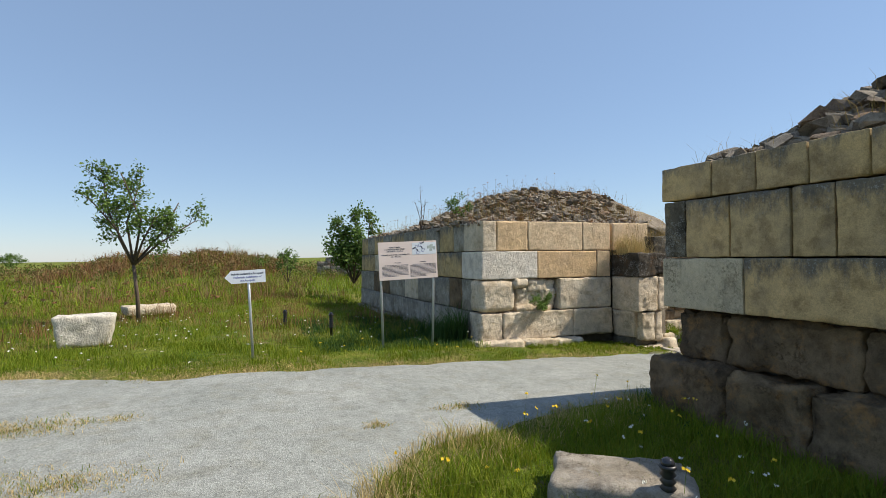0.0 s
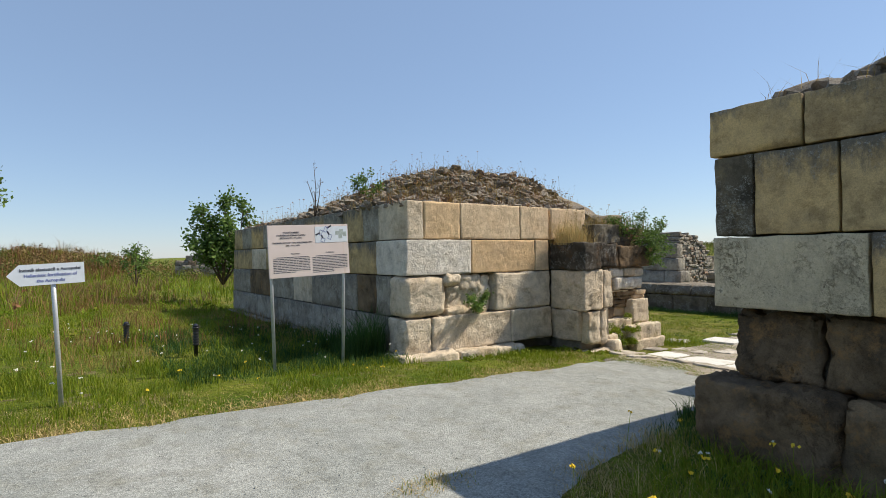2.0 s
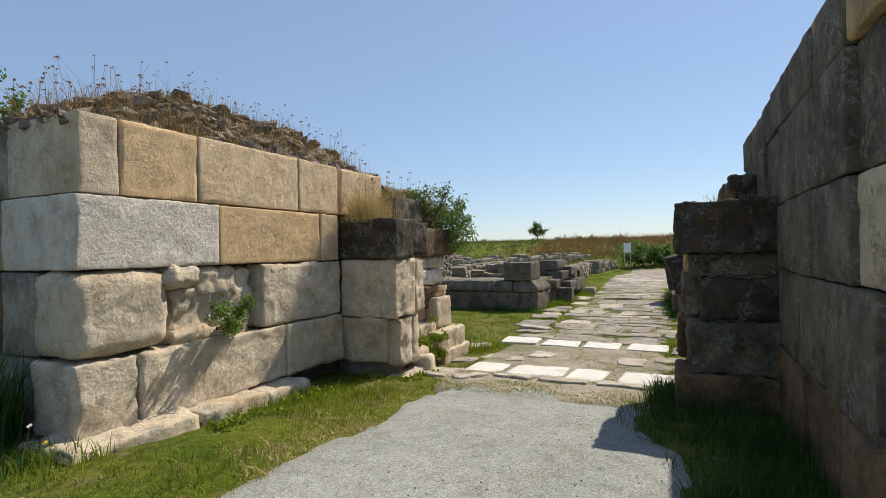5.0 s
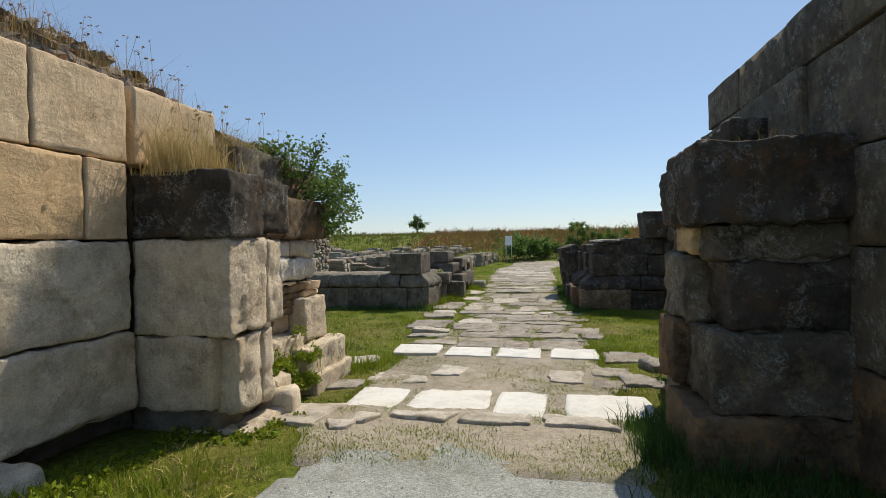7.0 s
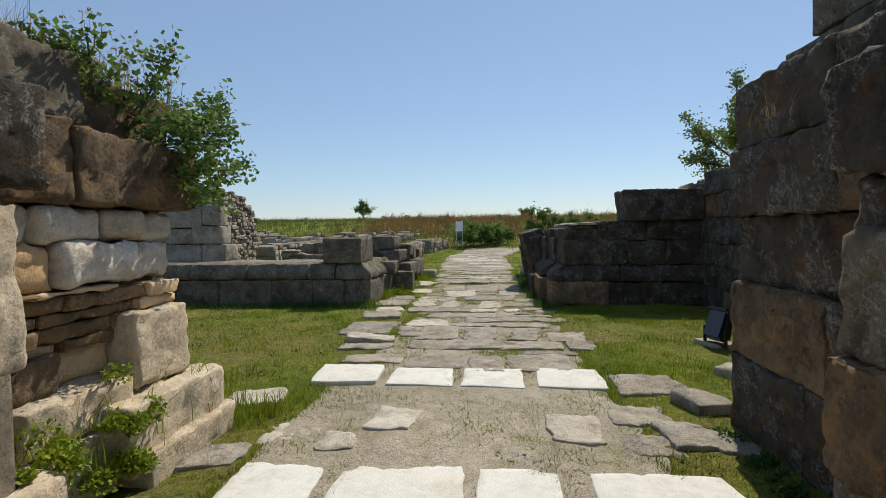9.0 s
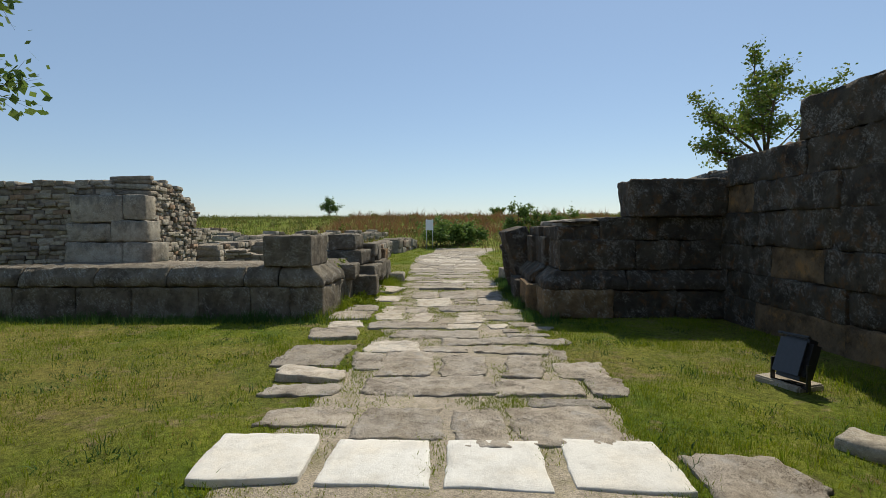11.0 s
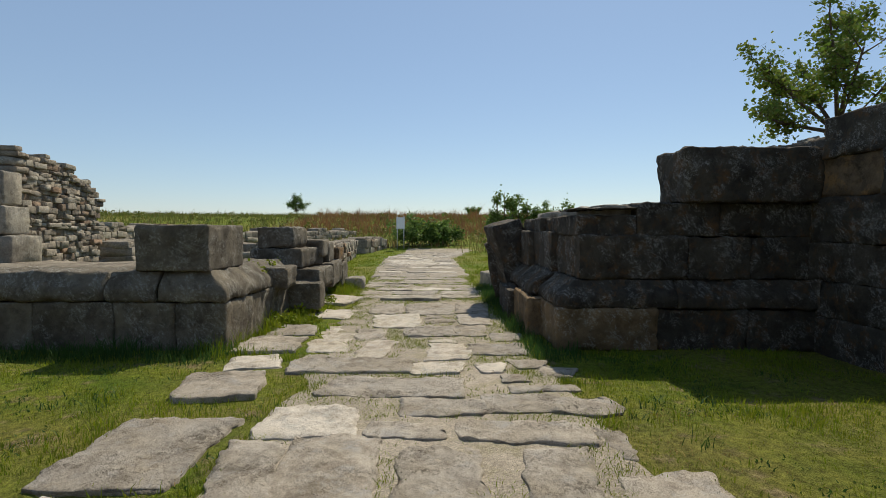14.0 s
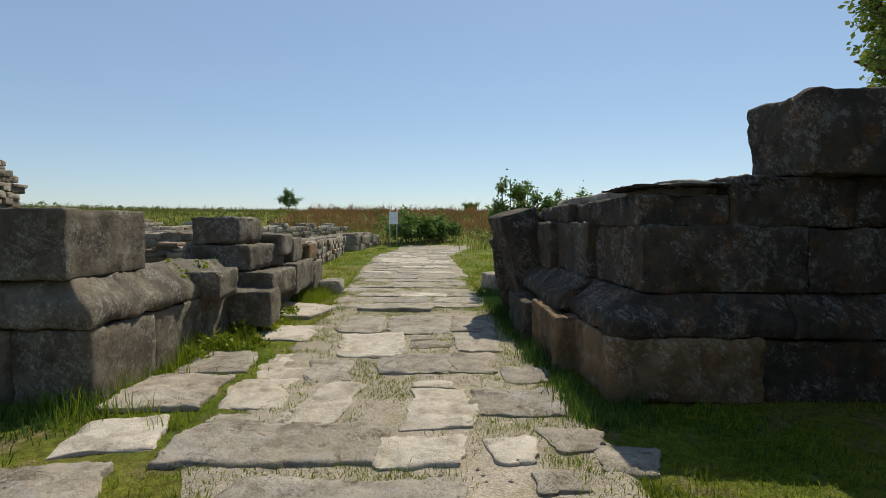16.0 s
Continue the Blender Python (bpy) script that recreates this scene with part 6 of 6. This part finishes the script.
flower_stalks("dry_umbels", "dry seed-headed stalks on the rubble top", [place_n(r, 0) for _ in range(300)], (0.2, 0.6), 0.022, RUSTY, DRY, 1)
flower_stalks("dry_umbels", "dry seed-headed stalks on the ledges", [(8.3 + 3 * r.random(), 9.5 + 0.4 * r.random(), 1.5 + 0.2 * r.random()) for _ in range(70)], (0.25, 0.6), 0.024, DRY, DRY, 2)
flower_stalks("yellow_flowers", "small yellow flowers in the grass", [(x, y, z) for x, y, z, s in field(0.8, 4.6, 1.6, 5.2, 42, 77, south)], (0.2, 0.42), 0.022, YELLOW, GRASS, 3)
flower_stalks("yellow_flowers", "small yellow flowers in the grass", [(x, y, z) for x, y, z, s in field(1.0, 4.5, 8.6, 10.5, 9, 78)], (0.12, 0.25), 0.02, YELLOW, GRASS, 4)
flower_stalks("white_flowers", "small white flowers in the grass", [(x, y, z) for x, y, z, s in field(-4, 4.5, 8.3, 16, 110, 79)] + [(x, y, z) for x, y, z, s in field(2.5, 4.8, 2, 5, 26, 80)], (0.08, 0.35), 0.018, PALEFLOWER, GRASS, 5)
flower_stalks("dock_weeds", "rusty seeding dock stalks in the meadow", [(x, y, z) for x, y, z, s in field(-9, 0, 13, 24, 60, 81)], (0.5, 1.0), 0.06, RUSTY, RUSTY, 6)

# loose gravel stones
V, F = [], []
for _ in range(2600):
    x, y = r.uniform(-4, 8.8), r.uniform(2, 9)
    if on_track(x, y) < 0.02:
        continue
    s = r.uniform(0.004, 0.009)
    m = pose(x, y, base_ground(x, y) + 0.008 + s * 0.2, r.uniform(-20, 20), r.uniform(-20, 20), r.uniform(0, 360)) @ Matrix.Diagonal((s, s, s * 0.7, 1))
    o = len(V)
    V += [m @ Vector(p) for p in ((-1, -0.7, 0), (0.8, -0.9, 0), (1, 0.7, 0), (-0.7, 0.9, 0), (0.1, 0.05, 0.9))]
    F += [(o, o + 1, o + 4), (o + 1, o + 2, o + 4), (o + 2, o + 3, o + 4), (o + 3, o, o + 4)]
tagged(link_mesh("gravel_stones", V, F, GRAVEL, None, False), "loose pale pebbles on the gravel", "pebbles", kind="stuff")
V, F = [], []
for _ in range(2500):
    x = r.uniform(8.6, 24)
    lo, hi = road_edges(x)
    y = r.uniform(lo, hi)
    if in_slab(x, y, -0.02):
        continue
    s = r.uniform(0.006, 0.018)
    m = pose(x, y, base_ground(x, y) + s * 0.2, r.uniform(-20, 20), r.uniform(-20, 20), r.uniform(0, 360)) @ Matrix.Diagonal((s, s, s * 0.7, 1))
    o = len(V)
    V += [m @ Vector(p) for p in ((-1, -0.7, 0), (0.8, -0.9, 0), (1, 0.7, 0), (-0.7, 0.9, 0), (0.1, 0.05, 0.9))]
    F += [(o, o + 1, o + 4), (o + 1, o + 2, o + 4), (o + 2, o + 3, o + 4), (o + 3, o, o + 4)]
tagged(link_mesh("street_pebbles", V, F, SOIL, None, False), "loose pale pebbles between the slabs", "pebbles", kind="stuff")
